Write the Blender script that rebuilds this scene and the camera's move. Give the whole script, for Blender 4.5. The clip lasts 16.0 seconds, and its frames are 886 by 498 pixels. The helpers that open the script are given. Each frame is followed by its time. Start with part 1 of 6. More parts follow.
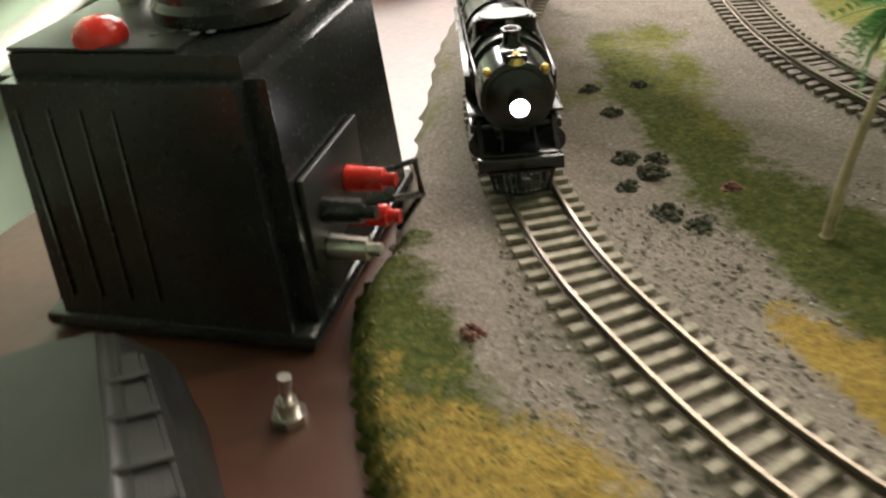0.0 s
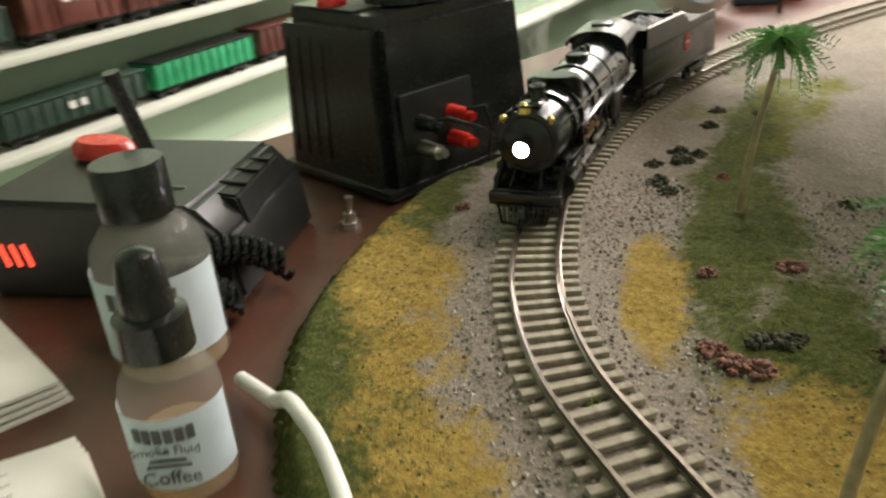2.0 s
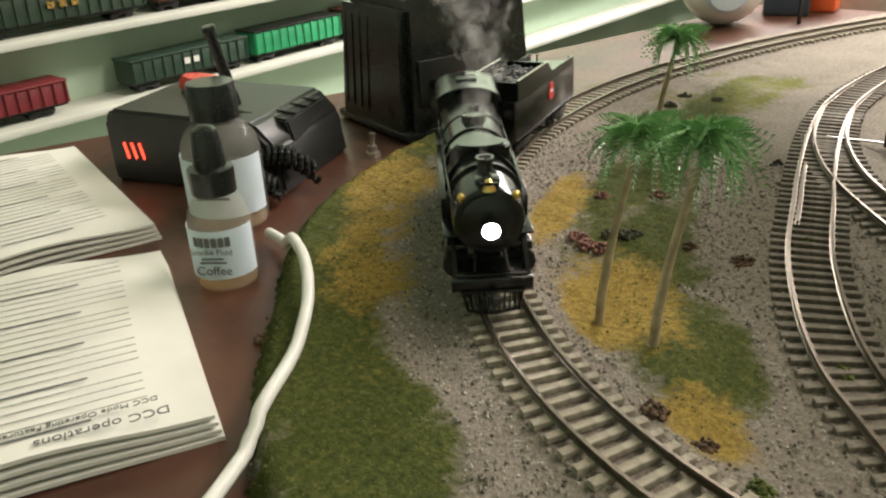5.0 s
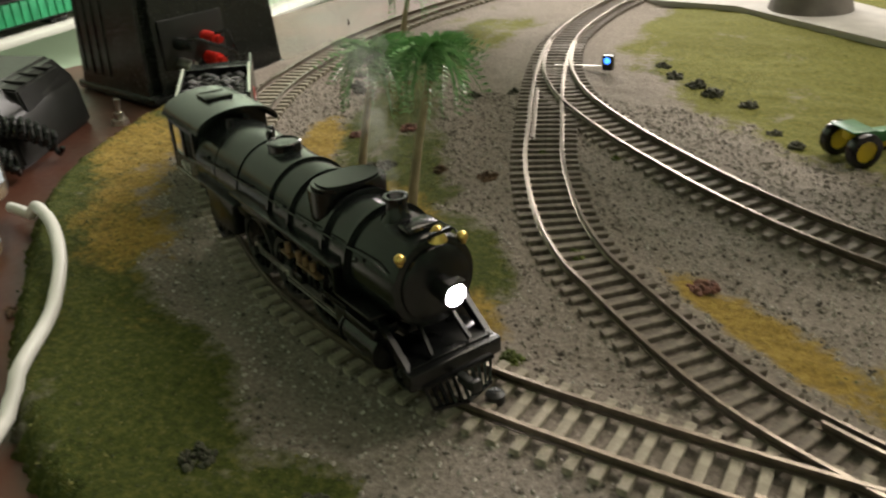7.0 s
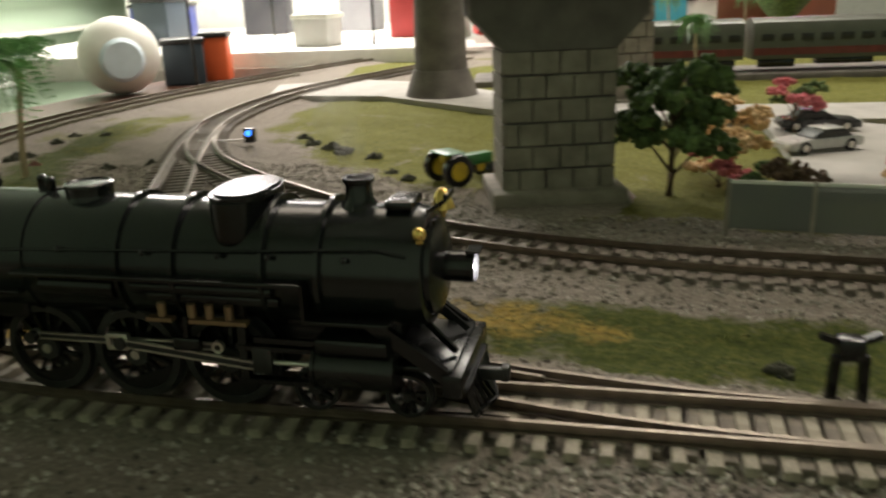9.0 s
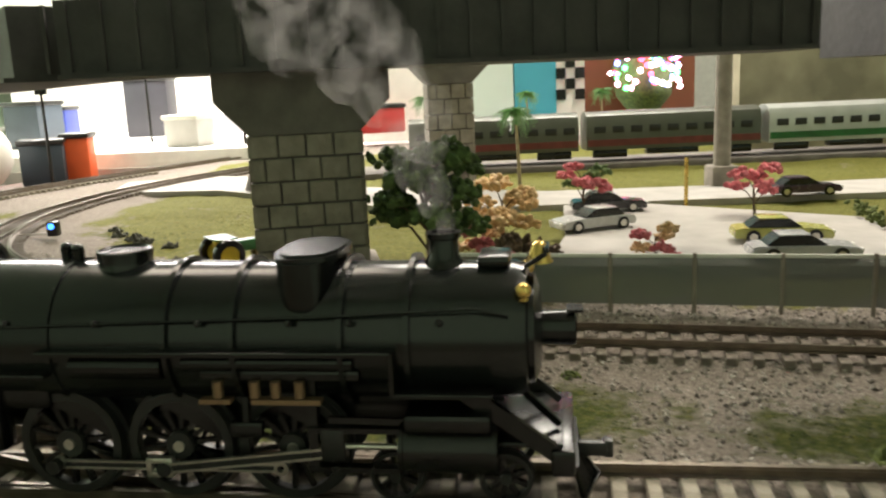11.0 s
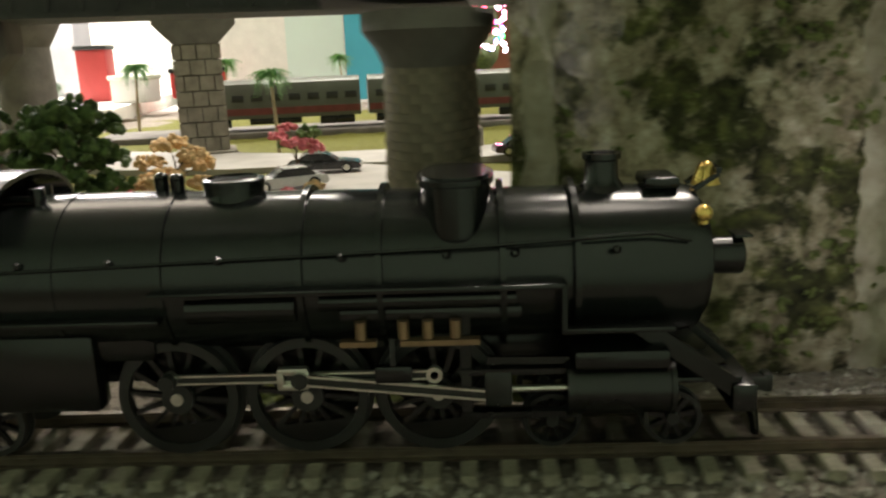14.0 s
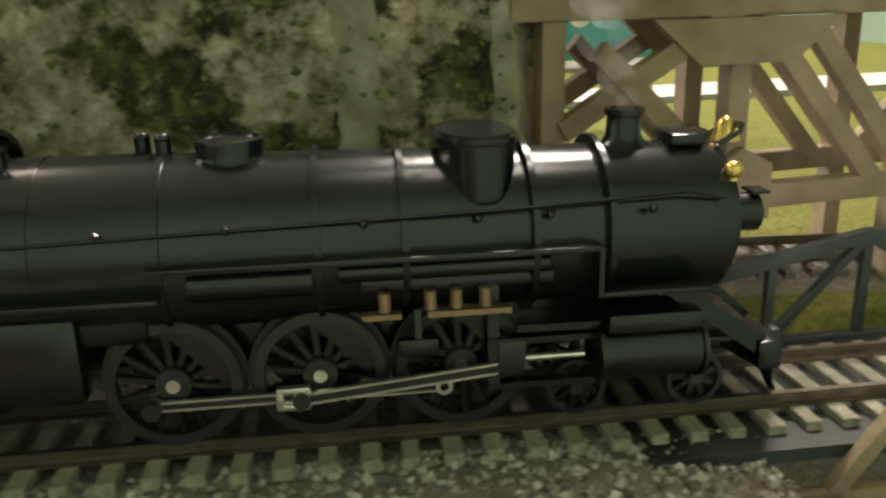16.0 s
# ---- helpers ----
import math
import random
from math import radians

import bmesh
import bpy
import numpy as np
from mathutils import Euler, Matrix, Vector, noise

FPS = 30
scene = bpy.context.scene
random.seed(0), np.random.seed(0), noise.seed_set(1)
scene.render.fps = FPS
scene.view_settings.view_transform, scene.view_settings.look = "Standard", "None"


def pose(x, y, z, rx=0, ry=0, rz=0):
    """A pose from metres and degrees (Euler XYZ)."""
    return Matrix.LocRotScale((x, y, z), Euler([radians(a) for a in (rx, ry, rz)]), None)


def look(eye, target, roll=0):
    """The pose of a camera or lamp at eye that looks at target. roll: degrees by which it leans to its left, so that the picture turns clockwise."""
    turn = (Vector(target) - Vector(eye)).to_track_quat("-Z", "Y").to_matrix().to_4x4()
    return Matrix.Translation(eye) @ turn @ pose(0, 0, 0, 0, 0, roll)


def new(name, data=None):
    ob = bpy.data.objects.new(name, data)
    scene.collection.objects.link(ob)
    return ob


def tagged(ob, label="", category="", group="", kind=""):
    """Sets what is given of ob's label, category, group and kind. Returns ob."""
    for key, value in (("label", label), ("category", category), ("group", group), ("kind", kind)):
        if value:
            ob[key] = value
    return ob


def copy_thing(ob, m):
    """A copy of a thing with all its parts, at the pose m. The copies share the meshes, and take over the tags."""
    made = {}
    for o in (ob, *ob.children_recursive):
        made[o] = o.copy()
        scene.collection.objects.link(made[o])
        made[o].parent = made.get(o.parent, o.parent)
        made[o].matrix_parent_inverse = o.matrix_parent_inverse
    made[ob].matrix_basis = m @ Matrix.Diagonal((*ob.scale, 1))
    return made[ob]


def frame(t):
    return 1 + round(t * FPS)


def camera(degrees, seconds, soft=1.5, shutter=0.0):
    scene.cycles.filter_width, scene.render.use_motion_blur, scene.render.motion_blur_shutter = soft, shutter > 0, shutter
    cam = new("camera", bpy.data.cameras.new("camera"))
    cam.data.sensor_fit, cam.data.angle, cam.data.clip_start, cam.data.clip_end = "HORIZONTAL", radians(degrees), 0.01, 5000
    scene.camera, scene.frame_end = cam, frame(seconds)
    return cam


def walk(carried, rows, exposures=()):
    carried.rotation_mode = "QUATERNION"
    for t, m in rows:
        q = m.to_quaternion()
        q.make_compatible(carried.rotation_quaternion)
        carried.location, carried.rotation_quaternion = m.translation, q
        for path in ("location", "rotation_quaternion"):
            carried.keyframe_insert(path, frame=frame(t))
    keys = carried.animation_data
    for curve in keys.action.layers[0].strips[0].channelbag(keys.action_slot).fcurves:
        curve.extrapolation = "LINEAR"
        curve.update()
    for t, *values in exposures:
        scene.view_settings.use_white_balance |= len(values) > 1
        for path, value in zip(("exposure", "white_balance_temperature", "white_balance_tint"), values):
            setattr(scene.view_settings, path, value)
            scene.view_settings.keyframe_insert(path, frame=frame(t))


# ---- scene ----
cam = camera(56.3, 16.0, soft=2.2, shutter=0.5)
PATH = [
    (0.0, (0.0330, 0.1162, 0.1407), (0.0316, 0.9622, -0.3924), -5.25),
    (0.5, (0.0795, 0.0658, 0.1435), (-0.0428, 0.9125, -0.3743), -4.80),
    (1.0, (0.1078, 0.0303, 0.1477), (-0.0807, 0.8743, -0.3546), -4.51),
    (1.5, (0.1581, 0.0157, 0.1397), (-0.1500, 0.8466, -0.3238), -4.15),
    (2.0, (0.2160, 0.0111, 0.1368), (-0.2834, 0.7657, -0.2889), -5.51),
    (2.5, (0.2728, -0.0089, 0.1307), (-0.3352, 0.6853, -0.2547), -4.83),
    (3.0, (0.3233, -0.0431, 0.1410), (-0.3009, 0.6397, -0.2387), -5.16),
    (3.2, (0.3336, -0.0513, 0.1434), (-0.3041, 0.6259, -0.2235), -5.10),
    (5.3, (0.3363, -0.0646, 0.1496), (-0.2502, 0.6234, -0.2779), -2.90),
    (5.5, (0.3381, -0.0673, 0.1469), (-0.2419, 0.6287, -0.2766), -3.20),
    (6.0, (0.3434, -0.0735, 0.1443), (-0.1620, 0.6759, -0.2836), -3.60),
    (6.5, (0.3487, -0.0708, 0.1416), (-0.0833, 0.7142, -0.3024), -3.00),
    (7.0, (0.3522, -0.0717, 0.1381), (-0.0152, 0.7356, -0.3238), -3.20),
    (7.5, (0.3620, -0.0796, 0.1301), (0.0404, 0.7485, -0.3290), -2.10),
    (8.0, (0.3744, -0.0814, 0.1230), (0.1238, 0.7783, -0.3221), -3.10),
    (8.5, (0.3850, -0.0850, 0.1133), (0.2179, 0.8293, -0.2558), -1.90),
    (9.0, (0.4036, -0.0850, 0.0920), (0.3265, 0.8623, -0.2190), -2.20),
    (9.5, (0.4239, -0.0761, 0.0841), (0.4079, 0.8940, -0.1580), -3.20),
    (9.7, (0.4319, -0.0761, 0.0867), (0.4249, 0.9055, -0.1043), -2.70),
    (11.8, (0.4974, -0.0965, 0.0717), (0.5279, 0.8816, -0.1342), -3.00),
    (12.0, (0.5000, -0.0982, 0.0690), (0.5615, 0.8776, -0.1404), -2.80),
    (12.5, (0.5089, -0.0991, 0.0664), (0.5794, 0.8741, -0.1526), -2.80),
    (13.0, (0.5283, -0.0947, 0.0664), (0.6338, 0.8733, -0.1611), -2.10),
    (13.5, (0.5575, -0.0947, 0.0690), (0.6815, 0.8691, -0.1669), -1.80),
    (14.0, (0.5930, -0.0956, 0.0726), (0.7054, 0.8688, -0.1669), -2.30),
    (14.5, (0.6230, -0.0956, 0.0717), (0.7921, 0.8612, -0.1649), -1.60),
    (15.0, (0.6416, -0.0991, 0.0726), (0.8566, 0.8404, -0.1939), -1.40),
    (15.5, (0.6593, -0.1000, 0.0726), (0.8963, 0.8277, -0.2158), -1.70),
    (16.0, (0.6788, -0.0991, 0.0717), (0.9348, 0.8227, -0.2193), -1.30),]
walk(cam, [(t, look(eye, target, roll)) for t, eye, target, roll in PATH],
     exposures=[(0.0, 0.0), (1.5, -0.05), (3.0, 0.05), (5.5, 0.08), (7.0, -0.25), (8.0, -0.25), (9.0, -0.4), (9.5, -0.25),
                (12.0, 0.35), (13.0, 0.0), (13.5, 0.05), (14.5, 0.35), (15.0, 0.8), (16.0, 0.95)])

# ---- world and lights: basement room, unseen added lamps, brightest over the far workbench ----
world = bpy.data.worlds.new("room_world")
scene.world = world
world.use_nodes = True
world.node_tree.nodes["Background"].inputs[0].default_value = (1.0, 0.93, 0.82, 1)
world.node_tree.nodes["Background"].inputs[1].default_value = 0.010


def area_lamp(name, eye, target, sx, sy, watts, colour):
    data = bpy.data.lights.new(name, "AREA")
    data.shape, data.size, data.size_y, data.energy, data.color = "RECTANGLE", sx, sy, watts, colour
    ob = new(name, data)
    ob.matrix_basis = look(eye, target)
    return ob


# Added light hung low, so brightness falls off towards the near edge.
area_lamp("layout_key_light", (0.22, 0.62, 0.75), (0.24, 0.42, 0.0), 0.40, 0.25, 2.1, (1.0, 0.86, 0.70))
# Unseen lamp low over the bench, inferred from how bright the bench is.
area_lamp("unseen_bench_lamp", (0.03, 1.22, 0.47), (0.04, 1.05, 0.0), 0.5, 0.25, 17.0, (1.0, 0.92, 0.86))
# Weak fill added on the near side.
area_lamp("near_fill_light", (0.10, -0.25, 1.3), (0.05, 0.25, 0.0), 0.3, 0.3, 0.05, (1.0, 0.90, 0.78))
# Added light that brightens the far panels.
area_lamp("room_fill_light", (0.75, 1.55, 1.2), (0.75, 1.3, 0.0), 0.7, 0.3, 16.0, (1.0, 0.93, 0.82))
# Extra light added to lift the dark right end of the track.
area_lamp("right_fill_light", (1.0, 0.16, 1.25), (0.8, 0.05, 0.0), 0.3, 0.3, 2.0, (1.0, 0.89, 0.76))
# Light added for a brighter background behind the trestle.
area_lamp("far_right_fill_light", (1.2, 0.75, 1.2), (1.0, 0.4, 0.0), 0.4, 0.3, 14.0, (1.0, 0.90, 0.78))

# ---- materials ----
def material(name, colour, rough=0.6, metal=0.0, var=0.25, scale=80.0, bump=0.15, bscale=400.0, spec=0.5, second=None, coat=0.0):
    m = bpy.data.materials.new(name)
    m.use_nodes = True
    nt = m.node_tree
    b = nt.nodes["Principled BSDF"]
    co = nt.nodes.new("ShaderNodeTexCoord")
    n1 = nt.nodes.new("ShaderNodeTexNoise")
    n1.inputs["Scale"].default_value, n1.inputs["Detail"].default_value = scale, 5
    nt.links.new(co.outputs["Object"], n1.inputs["Vector"])
    ramp = nt.nodes.new("ShaderNodeValToRGB")
    lo = [c * (1 - var) for c in colour] if second is None else list(second)
    hi = [min(1, c * (1 + var * 0.7)) for c in colour] if second is None else list(colour)
    ramp.color_ramp.elements[0].position, ramp.color_ramp.elements[1].position = 0.32, 0.68
    ramp.color_ramp.elements[0].color, ramp.color_ramp.elements[1].color = (*lo, 1), (*hi, 1)
    nt.links.new(n1.outputs["Fac"], ramp.inputs["Fac"])
    nt.links.new(ramp.outputs["Color"], b.inputs["Base Color"])
    n2 = nt.nodes.new("ShaderNodeTexNoise")
    n2.inputs["Scale"].default_value, n2.inputs["Detail"].default_value = bscale, 6
    nt.links.new(co.outputs["Object"], n2.inputs["Vector"])
    r2 = nt.nodes.new("ShaderNodeMapRange")
    r2.inputs["To Min"].default_value, r2.inputs["To Max"].default_value = max(0.02, rough - 0.12), min(1, rough + 0.12)
    nt.links.new(n2.outputs["Fac"], r2.inputs["Value"])
    nt.links.new(r2.outputs["Result"], b.inputs["Roughness"])
    if bump:
        bp = nt.nodes.new("ShaderNodeBump")
        bp.inputs["Strength"].default_value, bp.inputs["Distance"].default_value = bump, 0.0008
        nt.links.new(n2.outputs["Fac"], bp.inputs["Height"])
        nt.links.new(bp.outputs["Normal"], b.inputs["Normal"])
    b.inputs["Metallic"].default_value = metal
    b.inputs["Specular IOR Level"].default_value = spec
    b.inputs["Coat Weight"].default_value = coat
    return m


def glow(name, colour, strength):
    m = bpy.data.materials.new(name)
    m.use_nodes = True
    b = m.node_tree.nodes["Principled BSDF"]
    b.inputs["Base Color"].default_value = (*colour, 1)
    b.inputs["Emission Color"].default_value = (*colour, 1)
    b.inputs["Emission Strength"].default_value = strength
    return m


def clear(name, colour, rough=0.05, weight=0.92):
    m = bpy.data.materials.new(name)
    m.use_nodes = True
    nt = m.node_tree
    b = nt.nodes["Principled BSDF"]
    b.inputs["Base Color"].default_value = (*colour, 1)
    b.inputs["Roughness"].default_value = rough
    tr = nt.nodes.new("ShaderNodeBsdfTransparent")
    tr.inputs["Color"].default_value = (*colour, 1)
    mix = nt.nodes.new("ShaderNodeMixShader")
    mix.inputs[0].default_value = weight
    nt.links.new(b.outputs[0], mix.inputs[1])
    nt.links.new(tr.outputs[0], mix.inputs[2])
    nt.links.new(mix.outputs[0], nt.nodes["Material Output"].inputs["Surface"])
    return m


M_RAIL = material("rail_steel", (0.20, 0.17, 0.135), 0.33, 0.9, 0.2, 300, 0.05)
M_TIE = material("tie_wood", (0.17, 0.145, 0.115), 0.8, 0, 0.4, 500, 0.4, 1500)
M_TIE_GREY = material("tie_weathered", (0.30, 0.27, 0.21), 0.85, 0, 0.3, 400, 0.4, 1500)
M_BLACK = material("loco_black", (0.006, 0.0065, 0.0065), 0.24, 0, 0.3, 60, 0.0, 30, 0.5)
M_BOILER = material("boiler_paint", (0.010, 0.012, 0.0115), 0.22, 0, 0.25, 40, 0.0, 30, 0.5)
M_ROD = material("rod_steel", (0.62, 0.60, 0.55), 0.32, 0.95, 0.15, 300, 0.02)
M_BRASS = material("brass", (0.75, 0.52, 0.16), 0.28, 0.9, 0.2, 300, 0.02)
M_DULL = material("dull_copper", (0.30, 0.20, 0.12), 0.4, 0.7, 0.2, 300, 0.02)
M_COAL = material("coal", (0.014, 0.014, 0.015), 0.35, 0, 0.5, 900, 1.0, 1400)
M_RED = material("red_paint", (0.50, 0.035, 0.025), 0.4)
M_WHITE = material("white_paint", (0.78, 0.77, 0.72), 0.5, 0, 0.06)
M_WALL = material("mint_wall", (0.52, 0.66, 0.52), 0.75, 0, 0.06, 6, 0.1, 120)
M_DIM = material("cream_ceiling", (0.50, 0.49, 0.43), 0.8, 0, 0.2, 8, 0.1, 60)
M_SHELF = material("shelf_white", (0.70, 0.72, 0.64), 0.6, 0, 0.08, 20, 0.05)
M_TABLE = material("brown_table", (0.085, 0.034, 0.021), 0.42, 0, 0.35, 18, 0.06, 300)
M_PLASTIC = material("black_plastic", (0.014, 0.016, 0.015), 0.24, 0, 0.3, 60, 0.03, 700)
M_DARKGREY = material("dark_grey_plastic", (0.017, 0.018, 0.017), 0.36, 0, 0.25, 80, 0.08, 1200)
M_HANDSET = material("scuffed_black_plastic", (0.011, 0.012, 0.011), 0.55, 0, 0.5, 120, 0.2, 900)
M_REDPL = material("red_plastic", (0.62, 0.03, 0.02), 0.25)
M_CONC = material("concrete_block", (0.27, 0.24, 0.20), 0.85, 0, 0.25, 120, 0.5, 700)
M_CONC2 = material("dark_concrete", (0.15, 0.135, 0.12), 0.85, 0, 0.3, 60, 0.4, 500)
M_STONE = material("round_pier_stone", (0.20, 0.165, 0.12), 0.9, 0, 0.35, 90, 0.6, 500)


def rock_material():
    """Tan stone with near-black growth in large ragged patches and fine pitting."""
    m = bpy.data.materials.new("rock_face")
    m.use_nodes = True
    nt = m.node_tree
    b = nt.nodes["Principled BSDF"]
    co = nt.nodes.new("ShaderNodeTexCoord")

    def field(scale, detail, stops):
        n = nt.nodes.new("ShaderNodeTexNoise")
        n.inputs["Scale"].default_value, n.inputs["Detail"].default_value, n.inputs["Roughness"].default_value = scale, detail, 0.68
        nt.links.new(co.outputs["Object"], n.inputs["Vector"])
        r = nt.nodes.new("ShaderNodeValToRGB")
        while len(r.color_ramp.elements) < len(stops):
            r.color_ramp.elements.new(0.5)
        for i, (pos, c) in enumerate(stops):
            r.color_ramp.elements[i].position, r.color_ramp.elements[i].color = pos, (*c, 1)
        nt.links.new(n.outputs["Fac"], r.inputs["Fac"])
        return r.outputs["Color"], n.outputs["Fac"]

    stone, fine = field(230, 8, [(0.34, (0.13, 0.105, 0.07)), (0.46, (0.27, 0.225, 0.155)), (0.58, (0.40, 0.345, 0.255)), (0.70, (0.56, 0.50, 0.40))])
    growth, _ = field(170, 8, [(0.36, (0.018, 0.018, 0.012)), (0.50, (0.055, 0.055, 0.026)), (0.62, (0.12, 0.125, 0.045)), (0.72, (0.30, 0.27, 0.17))])
    mask, _ = field(42, 9, [(0.475, (0, 0, 0)), (0.535, (1, 1, 1))])
    mix = nt.nodes.new("ShaderNodeMix")
    mix.data_type = "RGBA"
    nt.links.new(mask, mix.inputs["Factor"])
    nt.links.new(stone, mix.inputs["A"])
    nt.links.new(growth, mix.inputs["B"])
    nt.links.new(mix.outputs["Result"], b.inputs["Base Color"])
    b.inputs["Roughness"].default_value, b.inputs["Specular IOR Level"].default_value = 0.95, 0.12
    bp = nt.nodes.new("ShaderNodeBump")
    bp.inputs["Strength"].default_value, bp.inputs["Distance"].default_value = 0.9, 0.0012
    nt.links.new(fine, bp.inputs["Height"])
    nt.links.new(bp.outputs["Normal"], b.inputs["Normal"])
    return m


M_ROCK = rock_material()
M_PALEROCK = material("pale_rock", (0.40, 0.36, 0.28), 0.95, 0, 0.4, 150, 0.9, 500, 0.15, second=(0.22, 0.19, 0.13))
M_MOSS = material("moss", (0.16, 0.18, 0.055), 0.95, 0, 0.5, 120, 1.0, 600, second=(0.08, 0.10, 0.03))
M_WOOD = material("trestle_timber", (0.29, 0.21, 0.135), 0.75, 0, 0.35, 60, 0.3, 500)
M_GIRDER = material("girder_green", (0.022, 0.027, 0.021), 0.55, 0, 0.3, 100, 0.1)
M_DECK = material("deck_dark", (0.05, 0.047, 0.045), 0.7, 0, 0.3, 60, 0.2)
M_ROAD = material("grey_road", (0.42, 0.40, 0.37), 0.85, 0, 0.12, 60, 0.3, 900)
M_PAPER = material("white_paper", (0.72, 0.71, 0.66), 0.7, 0, 0.05, 40, 0.03)
M_INK = material("grey_ink", (0.12, 0.12, 0.12), 0.7)
M_PRINT = material("faint_print", (0.36, 0.355, 0.34), 0.7, 0, 0.4, 900)
M_LABEL = material("pale_blue_label", (0.62, 0.72, 0.80), 0.6, 0, 0.06)
M_CABLE = material("white_cable", (0.70, 0.70, 0.66), 0.4, 0, 0.08)
M_BOTTLE = clear("clear_plastic", (0.93, 0.92, 0.88), 0.10, 0.90)
M_FLUID = clear("amber_fluid", (0.88, 0.76, 0.58), 0.1, 0.80)
M_FENCE = clear("fence_mesh_panel", (0.45, 0.47, 0.45), 0.3, 0.70)
M_TRUNK = material("palm_trunk", (0.40, 0.32, 0.20), 0.7, 0, 0.3, 200, 0.3, 600)
M_FROND = material("palm_frond", (0.27, 0.46, 0.20), 0.38, 0, 0.35, 150, 0.05, second=(0.10, 0.27, 0.09))
M_LEAF = material("tree_leaf", (0.14, 0.21, 0.06), 0.8, 0, 0.4, 300, 0.4, second=(0.03, 0.06, 0.018))
M_PINK = material("pink_blossom", (0.62, 0.17, 0.20), 0.85, 0, 0.3, 300, 0.4)
M_PEACH = material("peach_blossom", (0.66, 0.46, 0.24), 0.85, 0, 0.3, 300, 0.4)
M_BARK = material("bark", (0.10, 0.065, 0.04), 0.9)
M_SHRUB = material("brown_shrub", (0.16, 0.10, 0.055), 0.9, 0, 0.5, 500, 0.6, second=(0.05, 0.03, 0.02))
M_SHRUBG = material("green_tuft", (0.13, 0.16, 0.035), 0.9, 0, 0.5, 500, 0.6, second=(0.05, 0.07, 0.02))
M_LAMP = glow("headlight_glow", (1.0, 0.93, 0.97), 220.0)
M_LED = glow("led_red", (1.0, 0.06, 0.03), 3.0)
M_BLUE = glow("signal_blue", (0.05, 0.25, 1.0), 4.0)


# ---- mesh helpers ----
def add_box(bm, c, s, m=None, bevel=0.0):
    r = bmesh.ops.create_cube(bm, size=1.0)
    vs = r["verts"]
    mat = Matrix.Translation(c) @ Matrix.Diagonal((*s, 1))
    if m is not None:
        mat = m @ mat
    bmesh.ops.transform(bm, matrix=mat, verts=vs)
    if bevel:
        es = list({e for v in vs for e in v.link_edges})
        bmesh.ops.bevel(bm, geom=es, offset=bevel, segments=2, affect="EDGES", profile=0.5)
    return bm


def add_cyl(bm, p0, p1, r0, r1=None, seg=16, caps=True):
    r1 = r0 if r1 is None else r1
    p0, p1 = Vector(p0), Vector(p1)
    d = p1 - p0
    r = bmesh.ops.create_cone(bm, cap_ends=caps, segments=seg, radius1=r0, radius2=r1, depth=d.length)
    q = Vector((0, 0, 1)).rotation_difference(d.normalized()).to_matrix().to_4x4()
    bmesh.ops.transform(bm, matrix=Matrix.Translation((p0 + p1) / 2) @ q, verts=r["verts"])
    return bm


def add_ball(bm, c, r, s=(1, 1, 1), sub=2):
    g = bmesh.ops.create_icosphere(bm, subdivisions=sub, radius=r)
    bmesh.ops.transform(bm, matrix=Matrix.Translation(c) @ Matrix.Diagonal((*s, 1)), verts=g["verts"])
    return g["verts"]


def add_lathe(bm, profile, seg=32, m=None):
    """profile: (radius, height) pairs round the z axis."""
    rings = []
    for r, z in profile:
        ring = []
        for i in range(seg):
            a = 2 * math.pi * i / seg
            v = Vector((max(r, 1e-5) * math.cos(a), max(r, 1e-5) * math.sin(a), z))
            ring.append(bm.verts.new(m @ v if m is not None else v))
        rings.append(ring)
    for a, b in zip(rings[:-1], rings[1:]):
        for i in range(seg):
            bm.faces.new((a[i], a[(i + 1) % seg], b[(i + 1) % seg], b[i]))
    return bm


def add_tube(bm, pts, r, seg=8):
    pts = [Vector(p) for p in pts]
    rings = []
    for i, p in enumerate(pts):
        d = (pts[min(i + 1, len(pts) - 1)] - pts[max(i - 1, 0)]).normalized()
        side = d.cross(Vector((0, 0, 1)))
        side = side.normalized() if side.length > 1e-3 else Vector((1, 0, 0))
        up = side.cross(d)
        rad = r(i / (len(pts) - 1)) if callable(r) else r
        rings.append([bm.verts.new(p + rad * (math.cos(a) * side + math.sin(a) * up)) for a in [2 * math.pi * k / seg for k in range(seg)]])
    for a, b in zip(rings[:-1], rings[1:]):
        for i in range(seg):
            bm.faces.new((a[i], a[(i + 1) % seg], b[(i + 1) % seg], b[i]))
    bm.faces.new(rings[0])
    bm.faces.new(rings[-1][::-1])
    return bm


def add_prism(bm, outline, axis, lo, hi):
    """A flat outline of (u, v) pairs drawn out along an axis (0: x, 1: y, 2: z)."""
    def at(u, v, w):
        return {0: (w, u, v), 1: (u, w, v), 2: (u, v, w)}[axis]
    a = [bm.verts.new(at(u, v, lo)) for u, v in outline]
    b = [bm.verts.new(at(u, v, hi)) for u, v in outline]
    n = len(outline)
    for i in range(n):
        bm.faces.new((a[i], a[(i + 1) % n], b[(i + 1) % n], b[i]))
    bm.faces.new(a[::-1])
    bm.faces.new(b)
    return bm


def beam(bm, p0, p1, w, h):
    p0, p1 = Vector(p0), Vector(p1)
    d = p1 - p0
    q = d.to_track_quat("X", "Z").to_matrix().to_4x4()
    add_box(bm, (0, 0, 0), (d.length, w, h), Matrix.Translation((p0 + p1) / 2) @ q)
    return bm


